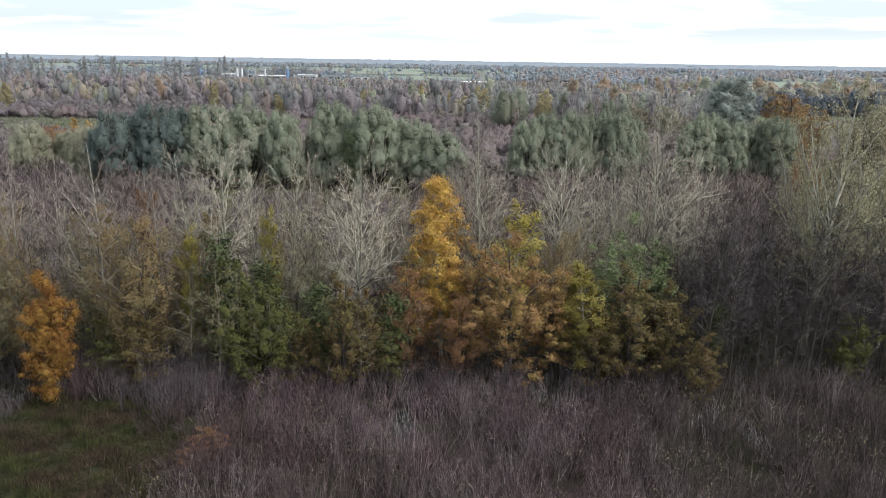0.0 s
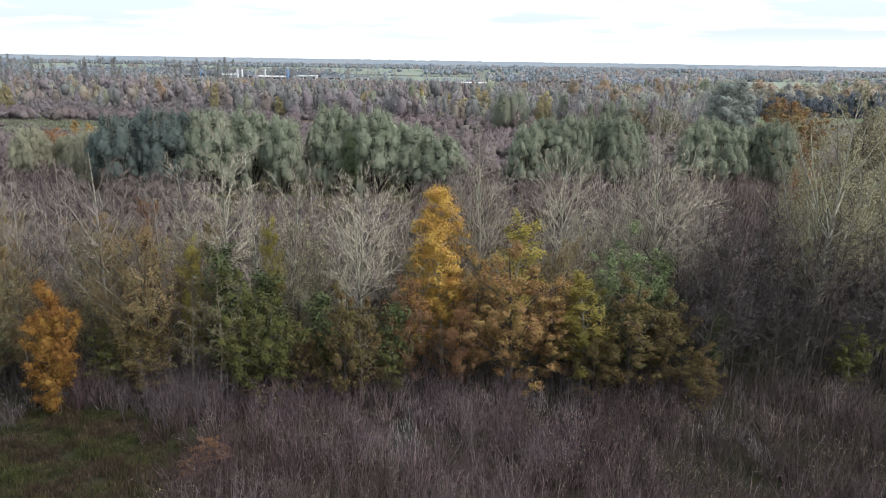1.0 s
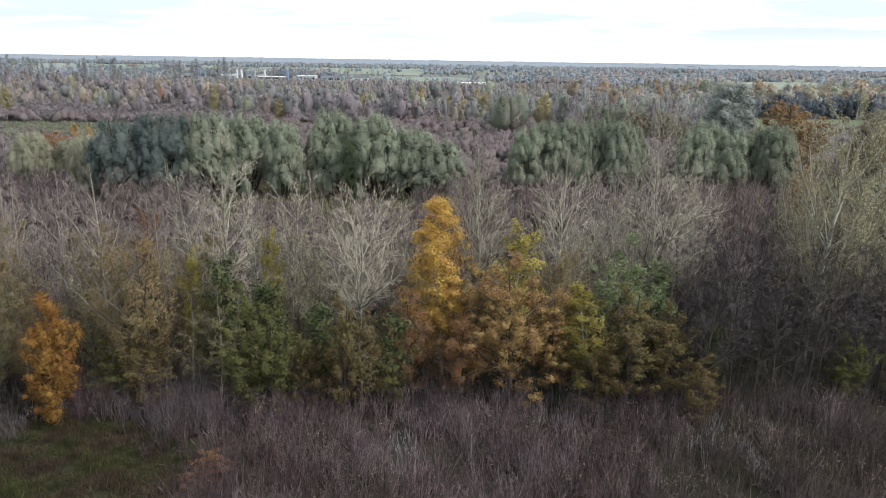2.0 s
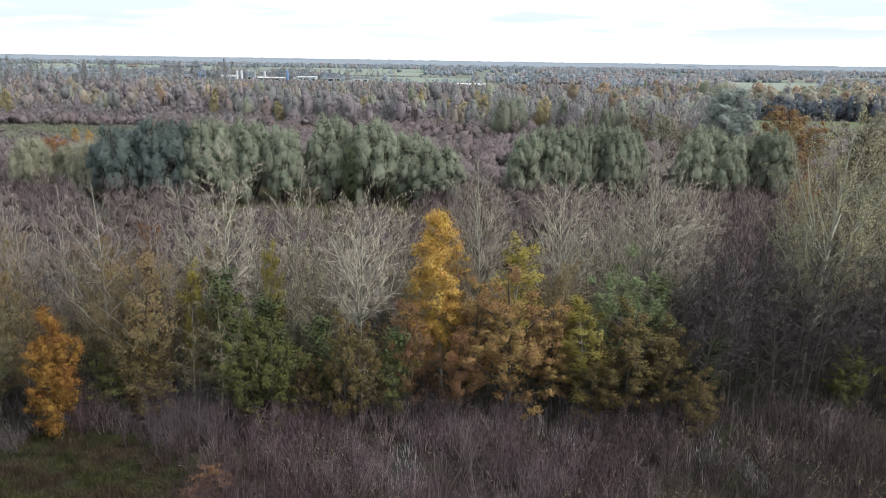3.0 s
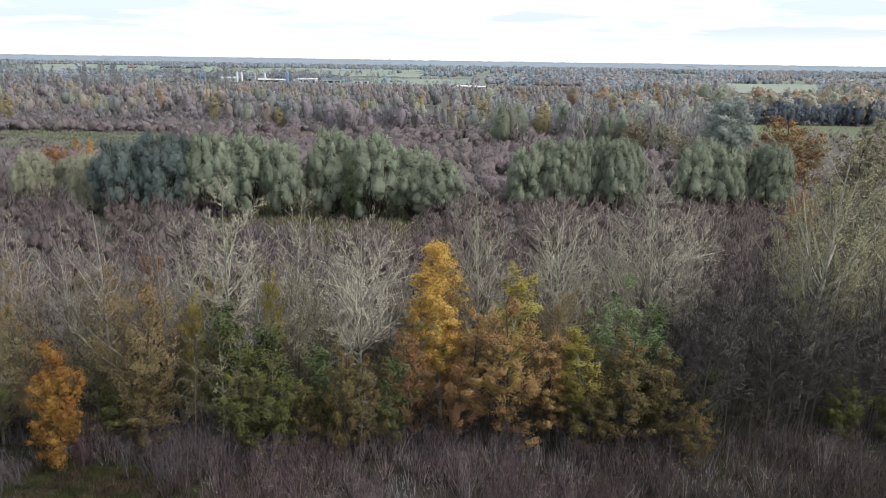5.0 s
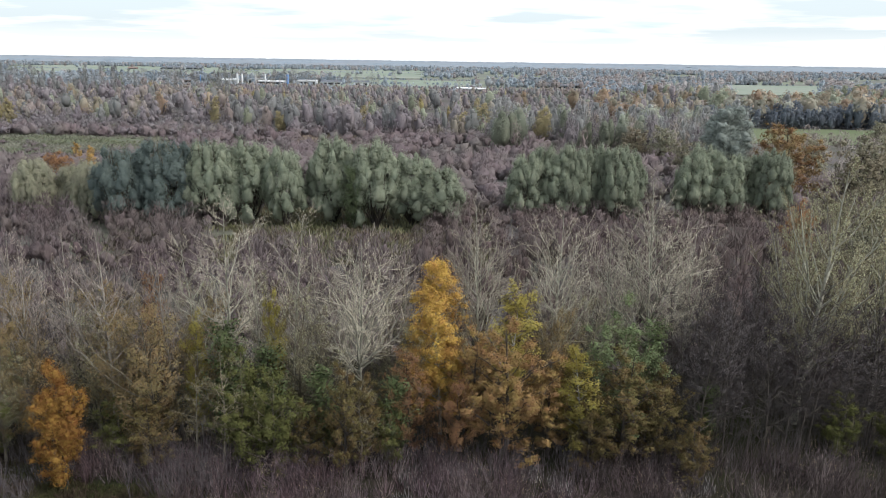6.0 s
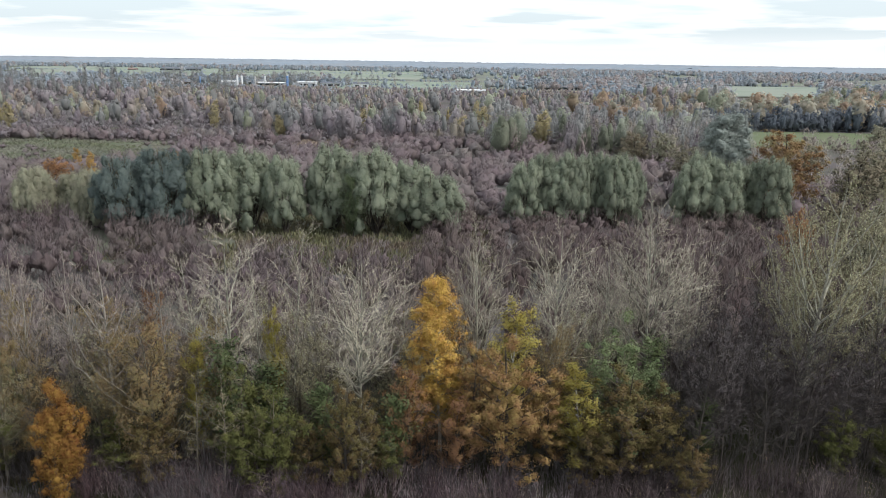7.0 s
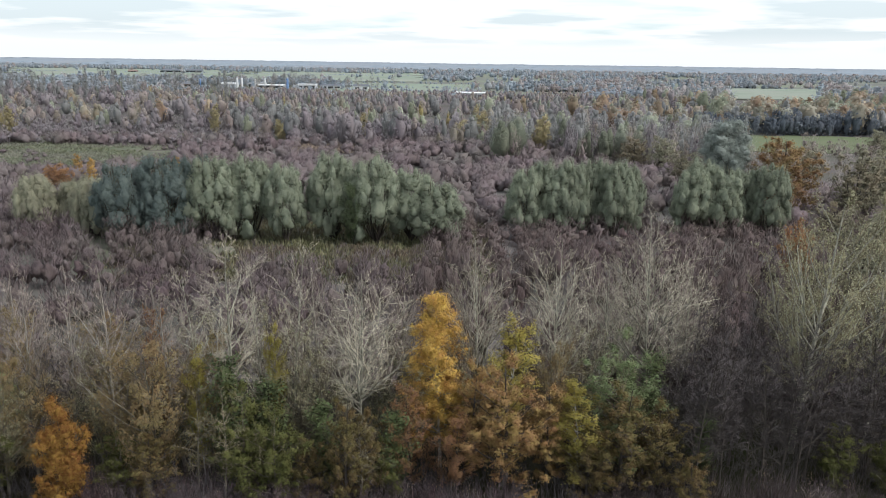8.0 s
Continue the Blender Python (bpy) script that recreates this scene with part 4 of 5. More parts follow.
p = scatter(rng, 11000, -42, 42, 44, 64, lambda x, y: lumps(x, y, 2.5, 3) > 0.3)
thicket("undergrowth", rng, p, 2.6, 0.016, TWIG_DARK, "dark leafless undergrowth below the trees", side_twigs=3, splay=0.22)
def bare_crowns(rng, x, y, h, w, fine, n, long=0.13, low=0.05, dense=0.0):
    """Many leafless trees at once: a stem and a full brush of fine upright twigs each, rounded at the top."""
    k = len(x)
    base = np.column_stack([x, y, np.zeros(k)])
    tone = rng.random(k)
    chunks = [(*spikes(base, base + np.column_stack([np.zeros((k, 2)), h * 0.85]), 0.009 * h), 0.1)]
    if dense:
        chunks.append(masses(rng, np.column_stack([x, y, h * 0.40]), w * 0.5 * dense, h * 0.6 * dense, tone * 0.8, 9, 5, 0.3))
    i = np.repeat(np.arange(k), n)
    m = len(i)
    q, r = rng.random(m) * 2 * np.pi, rng.random(m) ** 0.3
    f = 1 - (1 - low) * rng.random(m) ** 1.4
    wide = np.sqrt(np.clip(1 - np.abs((f - 0.42) / 0.60) ** 2.4, 0.02, 1)) * (0.8 + 0.2 * np.sin(3 * q + i))
    out = np.column_stack([np.cos(q), np.sin(q)]) * (r * wide * w[i] * 0.5)[:, None]
    c = np.column_stack([x[i] + out[:, 0], y[i] + out[:, 1], h[i] * f])
    d = unit(np.column_stack([out * 0.35 / np.maximum(w[i], 1)[:, None] * 4, np.full(m, 1.0)]) + rng.normal(size=(m, 3)) * 0.42)
    half = d * (h[i] * long * (0.6 + 0.8 * rng.random(m)))[:, None]
    round_out = unit(np.column_stack([out / np.maximum(w[i], 1)[:, None] * 2.0, (f - 0.35) * 1.3 + 0.25]))
    chunks.append(toned(slivers(rng, c - half, c + half * 0.6, fine, round_out), tone[i]))
    return chunks


def far_bushes(name, rng, xy, tall, wide, twigs, fine, mat, label, long=0.12, dense=0.42):
    """Rounded leafless shrubs seen from afar, each a brush of fine shoots."""
    size = 0.5 + 0.8 * rng.random(len(xy))
    chunks = bare_crowns(rng, xy[:, 0], xy[:, 1], tall * size, wide * size, fine, twigs, long, dense=dense)
    return tagged(new(name, mesh_from(name, chunks, mat)), label, "shrubs", kind="stuff")


p = scatter(rng, 2200, -96, 96, 60, 137, lambda x, y: (np.abs(x) < 0.66 * y + 4) & ~((x > -44 + 0.4 * (y - 100)) & (x < -2) & (y > 101 + 6 * lumps(x, y, 5, 2))) & (lumps(x, y, 6, 4) > 0.2))
left = p[:, 0] < -4
far_bushes("mid_thicket", rng, p[left], 4.8, 4.4, 140, 0.038, TWIG_PLUM, "purple leafless thicket behind the aspens", dense=0.3)
near = ~left & (p[:, 1] < 102)
far_bushes("mid_thicket", rng, p[near], 7.6, 4.8, 150, 0.036, TWIG_DUSK, "tall dusky brown leafless thicket behind the aspens", 0.08, 0.34)
far_bushes("mid_thicket", rng, p[~left & ~near], 3.6, 4.8, 110, 0.045, TWIG_DUSK, "low dusky brown leafless thicket before the willows", 0.12, 0.34)
p = scatter(rng, 3000, -190, 170, 134, 272, lambda x, y: (np.abs(x) < 0.68 * y + 6) & ~((x < -84) & (y > 196) & (y < 258)) & ~((x > 84) & (y > 172)) & (lumps(x, y, 13, 6) > 0.22))
q = scatter(rng, 19000, -230, -66, 190, 300, lambda x, y: (np.abs(x) < 0.68 * y + 6) & (lumps(x, y, 9, 2) > 0.25))
g = np.column_stack([q, np.zeros(len(q))])
tip = g + np.column_stack([rng.normal(size=(len(g), 2)) * 0.9, 0.35 + 0.8 * rng.random(len(g))])
tagged(new("moor_grass", mesh_from("moor_grass", [slivers(rng, g, tip, 0.24)], MOOR_GRASS)), "tussocks of brown and olive grass on the moor", "grass", kind="stuff")
q = scatter(rng, 2200, -54, -32, 244, 270, lambda x, y: lumps(x, y, 9, 2) > 0.3)
g = np.column_stack([q, np.zeros(len(q))])
tip = g + np.column_stack([rng.normal(size=(len(g), 2)) * 0.6, 0.9 + 0.9 * rng.random(len(g))])
tagged(new("reed_bed", mesh_from("reed_bed", [slivers(rng, g, tip, 0.25)], REED)), "pale dry reeds before the woods", "reeds", kind="stuff")
q = scatter(rng, 330, -250, -70, 196, 296, lambda x, y: (np.abs(x) < 0.68 * y + 6) & (lumps(x, y, 11, 3) > 0.48))
far_bushes("moor_scrub", rng, q, 1.8, 4.2, 80, 0.07, TWIG_MAUVE, "low brown scrub on the moor", 0.16)
q = scatter(rng, 620, 76, 240, 150, 278, lambda x, y: (np.abs(x) < 0.68 * y + 6) & (lumps(x, y, 9, 5) > 0.3))
far_bushes("hedge_scrub", rng, q, 5.2, 4.8, 110, 0.07, FAR_WARM, "brown scrub along the meadow", dense=0.25)
q = scatter(rng, 900, -230, 110, 256, 345, lambda x, y: (np.abs(x) < 0.66 * y + 6))
far_bushes("wood_scrub", rng, q, 4.8, 6.0, 54, 0.10, FAR_BARE, "mauve undergrowth at the foot of the woods", dense=0.28)
far_bushes("far_thicket", rng, p, 4.3, 5.6, 78, 0.09, TWIG_MAUVE, "wide purple-brown leafless thicket behind the willows", dense=0.6)
# grass
p = scatter(rng, 120000, -34, -9, 25, 46, lambda x, y: (grass_side(x, y) > -1.0) & (np.abs(x) < 0.72 * y + 2) & (lumps(x, y, 0.9, 4) > 0.01))
g = np.column_stack([p, height(p[:, 0], p[:, 1])])
tip = g + np.column_stack([rng.normal(size=(len(g), 2)) * 0.15, (0.10 + 0.36 * rng.random(len(g))) * (0.3 + 1.5 * lumps(g[:, 0], g[:, 1], 0.55, 4) ** 1.5)])
brown = lumps(g[:, 0], g[:, 1], 1.7, 6) + 0.12 * rng.normal(size=len(g)) > 0.70
weeds = new("grass", mesh_from("grass", [slivers(rng, g[brown], tip[brown] + np.array([0, 0, 0.12]), 0.016)], WEEDS))
tagged(weeds, "patches of reddish-brown withered weeds in the grass", "grass", kind="stuff")
grass = new("grass", mesh_from("grass", [slivers(rng, g[~brown], tip[~brown], 0.016)], GRASS))
tagged(grass, "rough tufted grass turning brown", "grass", kind="stuff")
p = scatter(rng, 15000, -52, 8, 97, 136, lambda x, y: lumps(x, y, 7, 7) > 0.12)
g = np.column_stack([p, height(p[:, 0], p[:, 1])])
tip = g + np.column_stack([rng.normal(size=(len(g), 2)) * 0.3, 0.5 + 0.7 * rng.random(len(g))])
grass = new("grass", mesh_from("grass", [slivers(rng, g, tip, 0.16)], CLEARING))
tagged(grass, "rough olive grass in a clearing before the willows", "grass", kind="stuff")
p = scatter(rng, 2400, -36, 36, 26, 47, lambda x, y: (grass_side(x, y) < 0) & (lumps(x, y, 1.3, 9) > 0.60))
q = np.repeat(p, 9, 0) + rng.normal(size=(len(p) * 9, 2)) * 0.16
c = np.column_stack([q, np.repeat(1.5 + 1.2 * rng.random(len(p)), 9) + 0.28 * rng.normal(size=len(q))])
tagged(new("seed_heads", mesh_from("seed_heads", [blades(rng, c, 0.075, 0.048)], SEED_HEAD)), "pale dry seed heads and last leaves on shoots", "seed heads", kind="stuff")


# ---- willows across the middle ----
WILLOW = []
for k, (seed, h, w, n) in enumerate([(61, 14, 9, 15), (62, 14, 9, 13), (63, 14, 10, 18), (64, 14, 9, 16), (68, 10, 8, 14)]):
    t = willow_frame(seed, h, w, n)
    leaf, look_of = [(LEAF_WILLOW, "grey-green willow with feathery upright plumes"), (LEAF_WILLOW_DARK, "dark grey-green willow in dense rounded leaf"), (LEAF_WILLOW_PALE, "low pale olive-grey willow with thinning leaves")][(k == 2) + 2 * (k == 4)]
    ob = plant("willow_tree", look_of, "tree", t, BARK_DARK, TWIG_OLIVE, plumes(t, 88, 180, 1.1, 0.28, 0.115, 0.33, 0.42), leaf, "feathery grey-green foliage" if k != 4 else "thin pale olive foliage")
    tagged(ob, group="willows across the clearing")
    WILLOW.append(ob)
first = [True] * 5


def willow(kind, x, y, h, w, turn):
    stand = put if first[kind] else again
    first[kind] = False
    return stand(WILLOW[kind], x, y, h * 1.03, w, turn)


for k, (x, h, turn) in enumerate([(-54.5, 13.8, 0), (-49.5, 14.8, 70), (-44, 14.4, 150), (-47, 13.4, 220)]):
    willow(2, x, 120 + 3.0 * (k % 3), h, 11.0, turn)
for k, (x, h, turn) in enumerate([(-39.5, 14.8, 20), (-34.0, 14.6, 100), (-27.2, 13.9, 200), (-19.4, 15.6, 300), (-11.8, 15.2, 50), (-5.4, 12.8, 140), (-1.0, 11.0, 20), (-15.5, 13.6, 0)]):
    willow((0, 3, 1)[k % 3], x, 121 + 2.5 * (k % 2), h, 10.6 - 2.4 * (k == 2), turn)
for k, (x, h, turn) in enumerate([(15.0, 12.6, 20), (18.6, 13.6, 100), (23.0, 14.2, 200), (27.4, 14.0, 300), (31.4, 14.1, 50), (33.9, 13.2, 140), (21, 12.8, 250)]):
    willow((1, 0, 3)[k % 3], x, 129 + 3 * (k % 2), h, 8.2, turn)
for k, (x, h, turn) in enumerate([(46.2, 12.8, 20), (48.6, 14.0, 100), (51.6, 12.8, 200), (56.6, 12.4, 300), (60.4, 13.6, 50)]):
    willow((3, 1, 0)[k % 3], x, 131 + 3 * (k % 2), h, 8.4, turn)
for k, (x, h, turn) in enumerate([(-71.8, 11.0, 20), (-66.0, 9.6, 100), (-61.5, 10.6, 200), (-57.6, 9.2, 10)]):
    willow(4, x, 124 + 3 * (k % 2), h, 8.0, turn)
t = frame_of_tree(65, 11.5, 5.5, 0.14, 34, (6, 6), 0.8, 0.0, 0.15, 0.02)
put(plant("ash_tree", "small green tree between grey-green willows", "tree", t, BARK_DARK, TWIG_DARK, [crown_of(t, 7000, 0.22, 0.15, "twig", 0.25)], LEAF_MID, "green leaves"), -15.0, 118.0, 11.2, 4.6)


# ---- single trees farther off ----
t = frame_of_tree(66, 18, 10, 0.16, 54, (6, 5), 0.5, -0.1, 0.35, 0.03, 0.1, (0.22, 0.36))
put(plant("poplar_tree", "tall silver-green poplar above the willows", "tree", t, BARK_DARK, TWIG_DARK, [*clumps(t, 1.0, 150, 0.95, 0.27, 0.15, 0.3, 0.85)], LEAF_SILVER, "silver-green foliage"), 59.2, 151.5, 19.6, 9.4)
t = frame_of_tree(67, 15, 13.5, 0.14, 46, (7, 7), 0.7, 0.0, 0.45, 0.03, 0.16, (0.26, 0.36))
BIG_OAK = plant("oak_tree", "broad russet-brown oak in a meadow", "tree", t, BARK_DARK, TWIG_DARK, [*clumps(t, 0.95, 64, 0.55, 0.26, 0.19)], LEAF_RUSSET, "russet leaves")
put(BIG_OAK, 71.0, 148.5, 16.8, 14.0)
t = frame_of_tree(68, 6.5, 6.5, 0.05, 32, (6, 6), 0.6, 0.0, 0.16, 0.02)
SMALL_OAK = plant("oak_tree", "small round oak in rust-orange leaf", "tree", t, BARK_DARK, TWIG_DARK, [*clumps(t, 0.8, 20, 0.35, 0.30, 0.22)], LEAF_RUST, "rust-orange leaves")
put(SMALL_OAK, -90.8, 166, 6.6, 7.0, 0)
again(SMALL_OAK, 49.0, 96, 10.5, 5.0, 40, "young oak in rust-orange leaf behind the alders")
t = frame_of_tree(69, 9.0, 4.0, 0.08, 30, (6, 6), 0.8, 0.3, 0.12, 0.02)
SMALL_BIRCH = plant("birch_tree", "small orange-yellow birch on the moor", "tree", t, BARK_BIRCH, TWIG_DARK, [crown_of(t, 3000, 0.26, 0.18, "twig", 0.2)], LEAF_AMBER, "orange-yellow leaves")
put(SMALL_BIRCH, -86.0, 172.7, 7.2, 2.7, 0)
again(SMALL_BIRCH, -91.5, 177, 7.4, 2.6, 50)
again(SMALL_BIRCH, -70.0, 186, 6.0, 3.4, 90)
t = frame_of_tree(70, 11.0, 5.0, 0.08, 30, (6, 6), 0.9, 0.2, 0.12, 0.03)
PALE_BIRCH = plant("birch_tree", "yellow birch standing among bare woods", "tree", t, BARK_BIRCH, TWIG_DARK, [crown_of(t, 2600, 0.42, 0.3, "twig", 0.3)], FAR_GOLD, "dull yellow leaves")
put(PALE_BIRCH, 34.2, 256.4, 12.8, 6.5)
for x, y, h, w in [(-93.0, 291, 13.0, 5.0), (-62, 272, 9, 5), (-176, 292, 11, 5), (6, 282, 9, 6), (15, 305, 11, 7), (-34, 296, 10, 6)]:
    again(PALE_BIRCH, x, y, h, w, x * 7)
t = frame_of_tree(72, 11, 9, 0.06, 36, (6, 5), 0.7, 0.0, 0.25, 0.03, 0.22)
FIELD_OAK = plant("oak_tree", "oak in dull brown leaf beside a meadow", "tree", t, BARK_DARK, TWIG_DARK, [*clumps(t, 0.9, 20, 0.42, 0.40, 0.29)], LEAF_FIELD, "dull olive-brown leaves")
put(FIELD_OAK, 56, 212, 10, 9)
for x, y, h, w in [(62, 205, 11, 9), (86, 222, 12, 9), (104, 160, 10, 9), (112, 172, 11, 9), (70, 112, 9, 7), (62, 100, 8, 7), (76, 108, 9, 8), (128, 200, 10, 9), (100, 196, 9, 8), (122, 150, 11, 9), (134, 168, 11, 9), (157, 262, 9, 8), (163, 258, 9, 8), (170, 262, 10, 9)]:
    again(FIELD_OAK, x, y, h, w, x * 11)


t = frame_of_tree(71, 10, 8, 0.06, 36, (6, 6), 0.8, 0.0, 0.18, 0.025, 0.25)
FIELD_MAPLE = plant("maple_tree", "rounded olive-brown tree beside the meadow", "tree", t, BARK_DARK, TWIG_DARK, [*clumps(t, 0.9, 20, 0.36, 0.32, 0.23)], LEAF_FIELD, "olive-brown leaves")
put(FIELD_MAPLE, 56, 92, 10.5, 8)
again(FIELD_MAPLE, 82, 141, 15, 11, 40)
again(FIELD_MAPLE, 92, 150, 14, 11, 130)
for x, y, h, w in [(64, 98, 10, 8), (60, 88, 9, 7), (71, 104, 10, 8), (50, 84, 9.5, 7), (78, 120, 10, 9), (66, 118, 9, 8), (86, 128, 10, 9), (94, 140, 11, 9), (100, 150, 10, 8), (54, 78, 10, 8), (47, 74, 9, 7), (108, 178, 9, 8), (116, 188, 9, 9), (62, 188, 9, 8), (70, 196, 9, 8)]:
    again(FIELD_MAPLE, x, y, h, w, x * 13)


# ---- far woods ----
def lobed(rng, x, y, h, w, spray, n, low, lobes, slim=0.6, stand=0.0, cores=2, core=1.0):
    """Sprays of leaves or twigs on the rounded lobes that make up each crown; spray is one's length for a crown 8 m wide.
    stand: 0 for sprays that lie any way, 1 and more for upright ones."""
    k = len(x)
    tone = rng.random(k)
    turn = rng.random((k, lobes)) * 2 * np.pi
    out = np.sqrt(rng.random((k, lobes))) * 0.33
    up = 0.80 - 0.9 * out ** 1.5 - 0.30 * rng.random((k, lobes))
    up[:, 0], out[:, 0] = 0.83, 0.05
    i = np.repeat(np.arange(k), n)
    l = rng.integers(0, lobes, len(i))
    d = unit(rng.normal(size=(len(i), 3)))
    r = 0.55 + 0.5 * rng.random(len(i)) ** 0.7
    deep = np.where(rng.random(len(i)) < 0.25, rng.random(len(i)), 0) * (up[i, l] - low)
    sx, sy = out[i, l] * np.cos(turn[i, l]), out[i, l] * np.sin(turn[i, l])
    c = np.column_stack([x[i] + w[i] * (sx + 0.21 * r * d[:, 0]), y[i] + w[i] * (sy + 0.21 * r * d[:, 1]), h[i] * np.maximum(low, up[i, l] - deep + 0.17 * r * d[:, 2])])
    size = spray * np.clip(w[i] / 8, 0.5, 2.0)
    face = unit(d + 0.9 * np.column_stack([sx, sy, np.zeros(len(i))]) / 0.33 + np.array([0, 0, 0.45]))
    lx, ly = (out * np.cos(turn))[:, :cores], (out * np.sin(turn))[:, :cores]
    mid = np.stack([x[:, None] + w[:, None] * lx, y[:, None] + w[:, None] * ly, h[:, None] * up[:, :cores] * 0.94], axis=-1).reshape(-1, 3)
    inner = [masses(rng, mid, np.repeat(w * 0.13 * core, cores), np.repeat(h * 0.11 * core, cores), np.repeat(tone, cores), 6, 3, 0.14)]
    inner.append(masses(rng, np.column_stack([x, y, h * (0.42 + 0.5 * low)]), w * 0.24 * core, h * (0.36 - 0.3 * low) * core, tone * 0.8, 7, 4, 0.22))
    return tone, inner + [toned(blades(rng, c, size, size * slim, -0.3 - 2.5 * stand, face, 0.22), tone[i])]


def leafy_crowns(rng, x, y, h, w, leaf, n, low=0.15, core=1.0, cores=2):
    """Many leafy trees at once: leaf sprays on the lobes of each crown, on a stem."""
    base = np.column_stack([x, y, np.zeros(len(x))])
    tone, crown = lobed(rng, x, y, h, w, leaf, n, low, 7 if n > 50 else 5, 0.75, core=core, cores=cores)
    return [(*spikes(base, base + np.column_stack([np.zeros((len(x), 2)), h * 0.8]), 0.015 * h), 0.1)] + crown


def copse(rng, x, y, h, w, leaf=1.2, n=26):
    """Distant trees in rows: leafy crowns down to the ground."""
    return leafy_crowns(rng, x, y, h, w, leaf, n, 0.0, 0.85, 1)


def wood_crowns(rng, x, y, h, w, spray, n, fine, twigs, low, core=0.9):
    """Leafless trees of a dense wood: a stem, short twig sprays on the lobes of the crown, and thin upright twigs."""
    k = len(x)
    base = np.column_stack([x, y, np.zeros(k)])
    chunks = [(*spikes(base, base + np.column_stack([rng.normal(size=(k, 2)) * 0.4, h * 0.9]), 0.011 * h), 0.05)]
    tone, crown = lobed(rng, x, y, h, w, spray * 1.15, n, low, 6, 0.55, 0.25, core=core, cores=2)
    i = np.repeat(np.arange(k), twigs)
    q, r, f = rng.random(len(i)) * 2 * np.pi, np.sqrt(rng.random(len(i))) * 0.42, low + (0.9 - low) * rng.random(len(i)) ** 0.8
    r = r * np.sqrt(np.clip(1.1 - f, 0.05, 1))
    c = np.column_stack([x[i] + w[i] * r * np.cos(q), y[i] + w[i] * r * np.sin(q), h[i] * f])
    d = unit(np.array([0, 0, 1.0]) + rng.normal(size=(len(i), 3)) * 0.3) * (h[i] * (0.05 + 0.06 * rng.random(len(i))))[:, None]
    round_out = unit(np.column_stack([r * np.cos(q), r * np.sin(q), 0.5 * f]))
    return chunks + crown + [toned(slivers(rng, c - d, c + d, fine, round_out), tone[i] * 0.7)]


def stuff(name, chunks, mat, label, category="woods"):
    return tagged(new(name, mesh_from(name, chunks, mat)), label, category, kind="stuff")


def glade(x, y):
    """Open land beyond the woods, where pastures lie free of trees."""
    s = x / y
    a = (s > -0.60) & (s < -0.305) & (y > 1000) & (y < 1800)
    b = (s > -0.155) & (s < 0.032) & (y > 560) & (y < 1030)
    c = (s > -0.27) & (s < -0.03) & (y > 1060) & (y < 1700)
    d = (s > 0.385) & (s < 0.505) & (y > 520) & (y < 1010)
    e = (s > -0.33) & (s < 0.19) & (y > 600) & (y < 770)
    return a | b | c | d | e


def in_field(x, y):
    a = (x > 96) & (x < 270) & (y > 170) & (y < 334)
    b = (x < -84) & (y < 300) & (y > 190) & (x > -270)
    d = (y > 650) & (y < 720) & (x > -230) & (x < 130)
    return a | b | d | ((x / y > 0.385) & (x / y < 0.505) & (y > 470))


def sizes(rng, q, lo, hi, slim=0.42):
    h = (lo + (hi - lo) * rng.random(len(q))) * (0.72 + 0.5 * lumps(q[:, 0], q[:, 1], 14, 3))
    h = np.where((q[:, 1] > 440) & (q[:, 1] < 640) & (q[:, 0] > -250) & (q[:, 0] < 150), np.minimum(h, 9.0), h)
    h = np.where((q[:, 1] > 600) & (q[:, 1] < 786) & (q[:, 0] > -0.36 * q[:, 1]) & (q[:, 0] < 0.19 * q[:, 1]), np.minimum(h, 1.6 + 2.4 * rng.random(len(q)) + (800 - np.minimum(q[:, 1], 800)) * 0.02), h)
    return q[:, 0], q[:, 1], h, h * (slim + 0.25 * rng.random(len(q)))


def shares(rng, q, *parts):
    """Split places into as many heaps as there are shares, kind beside kind in loose groups."""
    field = lumps(q[:, 0], q[:, 1], 21, len(parts)) + 0.16 * rng.normal(size=len(q))
    roll, low, heaps = np.argsort(np.argsort(field)) / max(1, len(q)), 0.0, []
    for s in parts:
        heaps.append(q[(roll >= low) & (roll < low + s)])
        low += s
    return heaps


rng = np.random.default_rng(71)
p = scatter(rng, 5200, -420, 420, 258, 640, lambda x, y: (np.abs(x) < 0.66 * y + 10) & ~in_field(x, y) & ((lumps(x, y, 17, 1) > 0.2) | (y < 335)) & (rng.random(len(x)) < 1.3 - y / 560))
oaky = p[:, 0] / p[:, 1] + 0.10 * rng.normal(size=len(p)) > 0.26
mauve, grey, warm, olivy, goldy = shares(rng, p[~oaky], 0.36, 0.22, 0.24, 0.13, 0.05)


def wood_of(q, lo, hi, slim):
    """Near rows are full brushes down to the ground, the rows behind them show their tops alone."""
    front = q[:, 1] < 335
    return wood_crowns(rng, *sizes(rng, q[front], lo, hi, slim), 0.55, 170, 0.06, 26, 0.06) + wood_crowns(rng, *sizes(rng, q[~front], lo, hi, slim), 0.75, 80, 0.08, 8, 0.30)


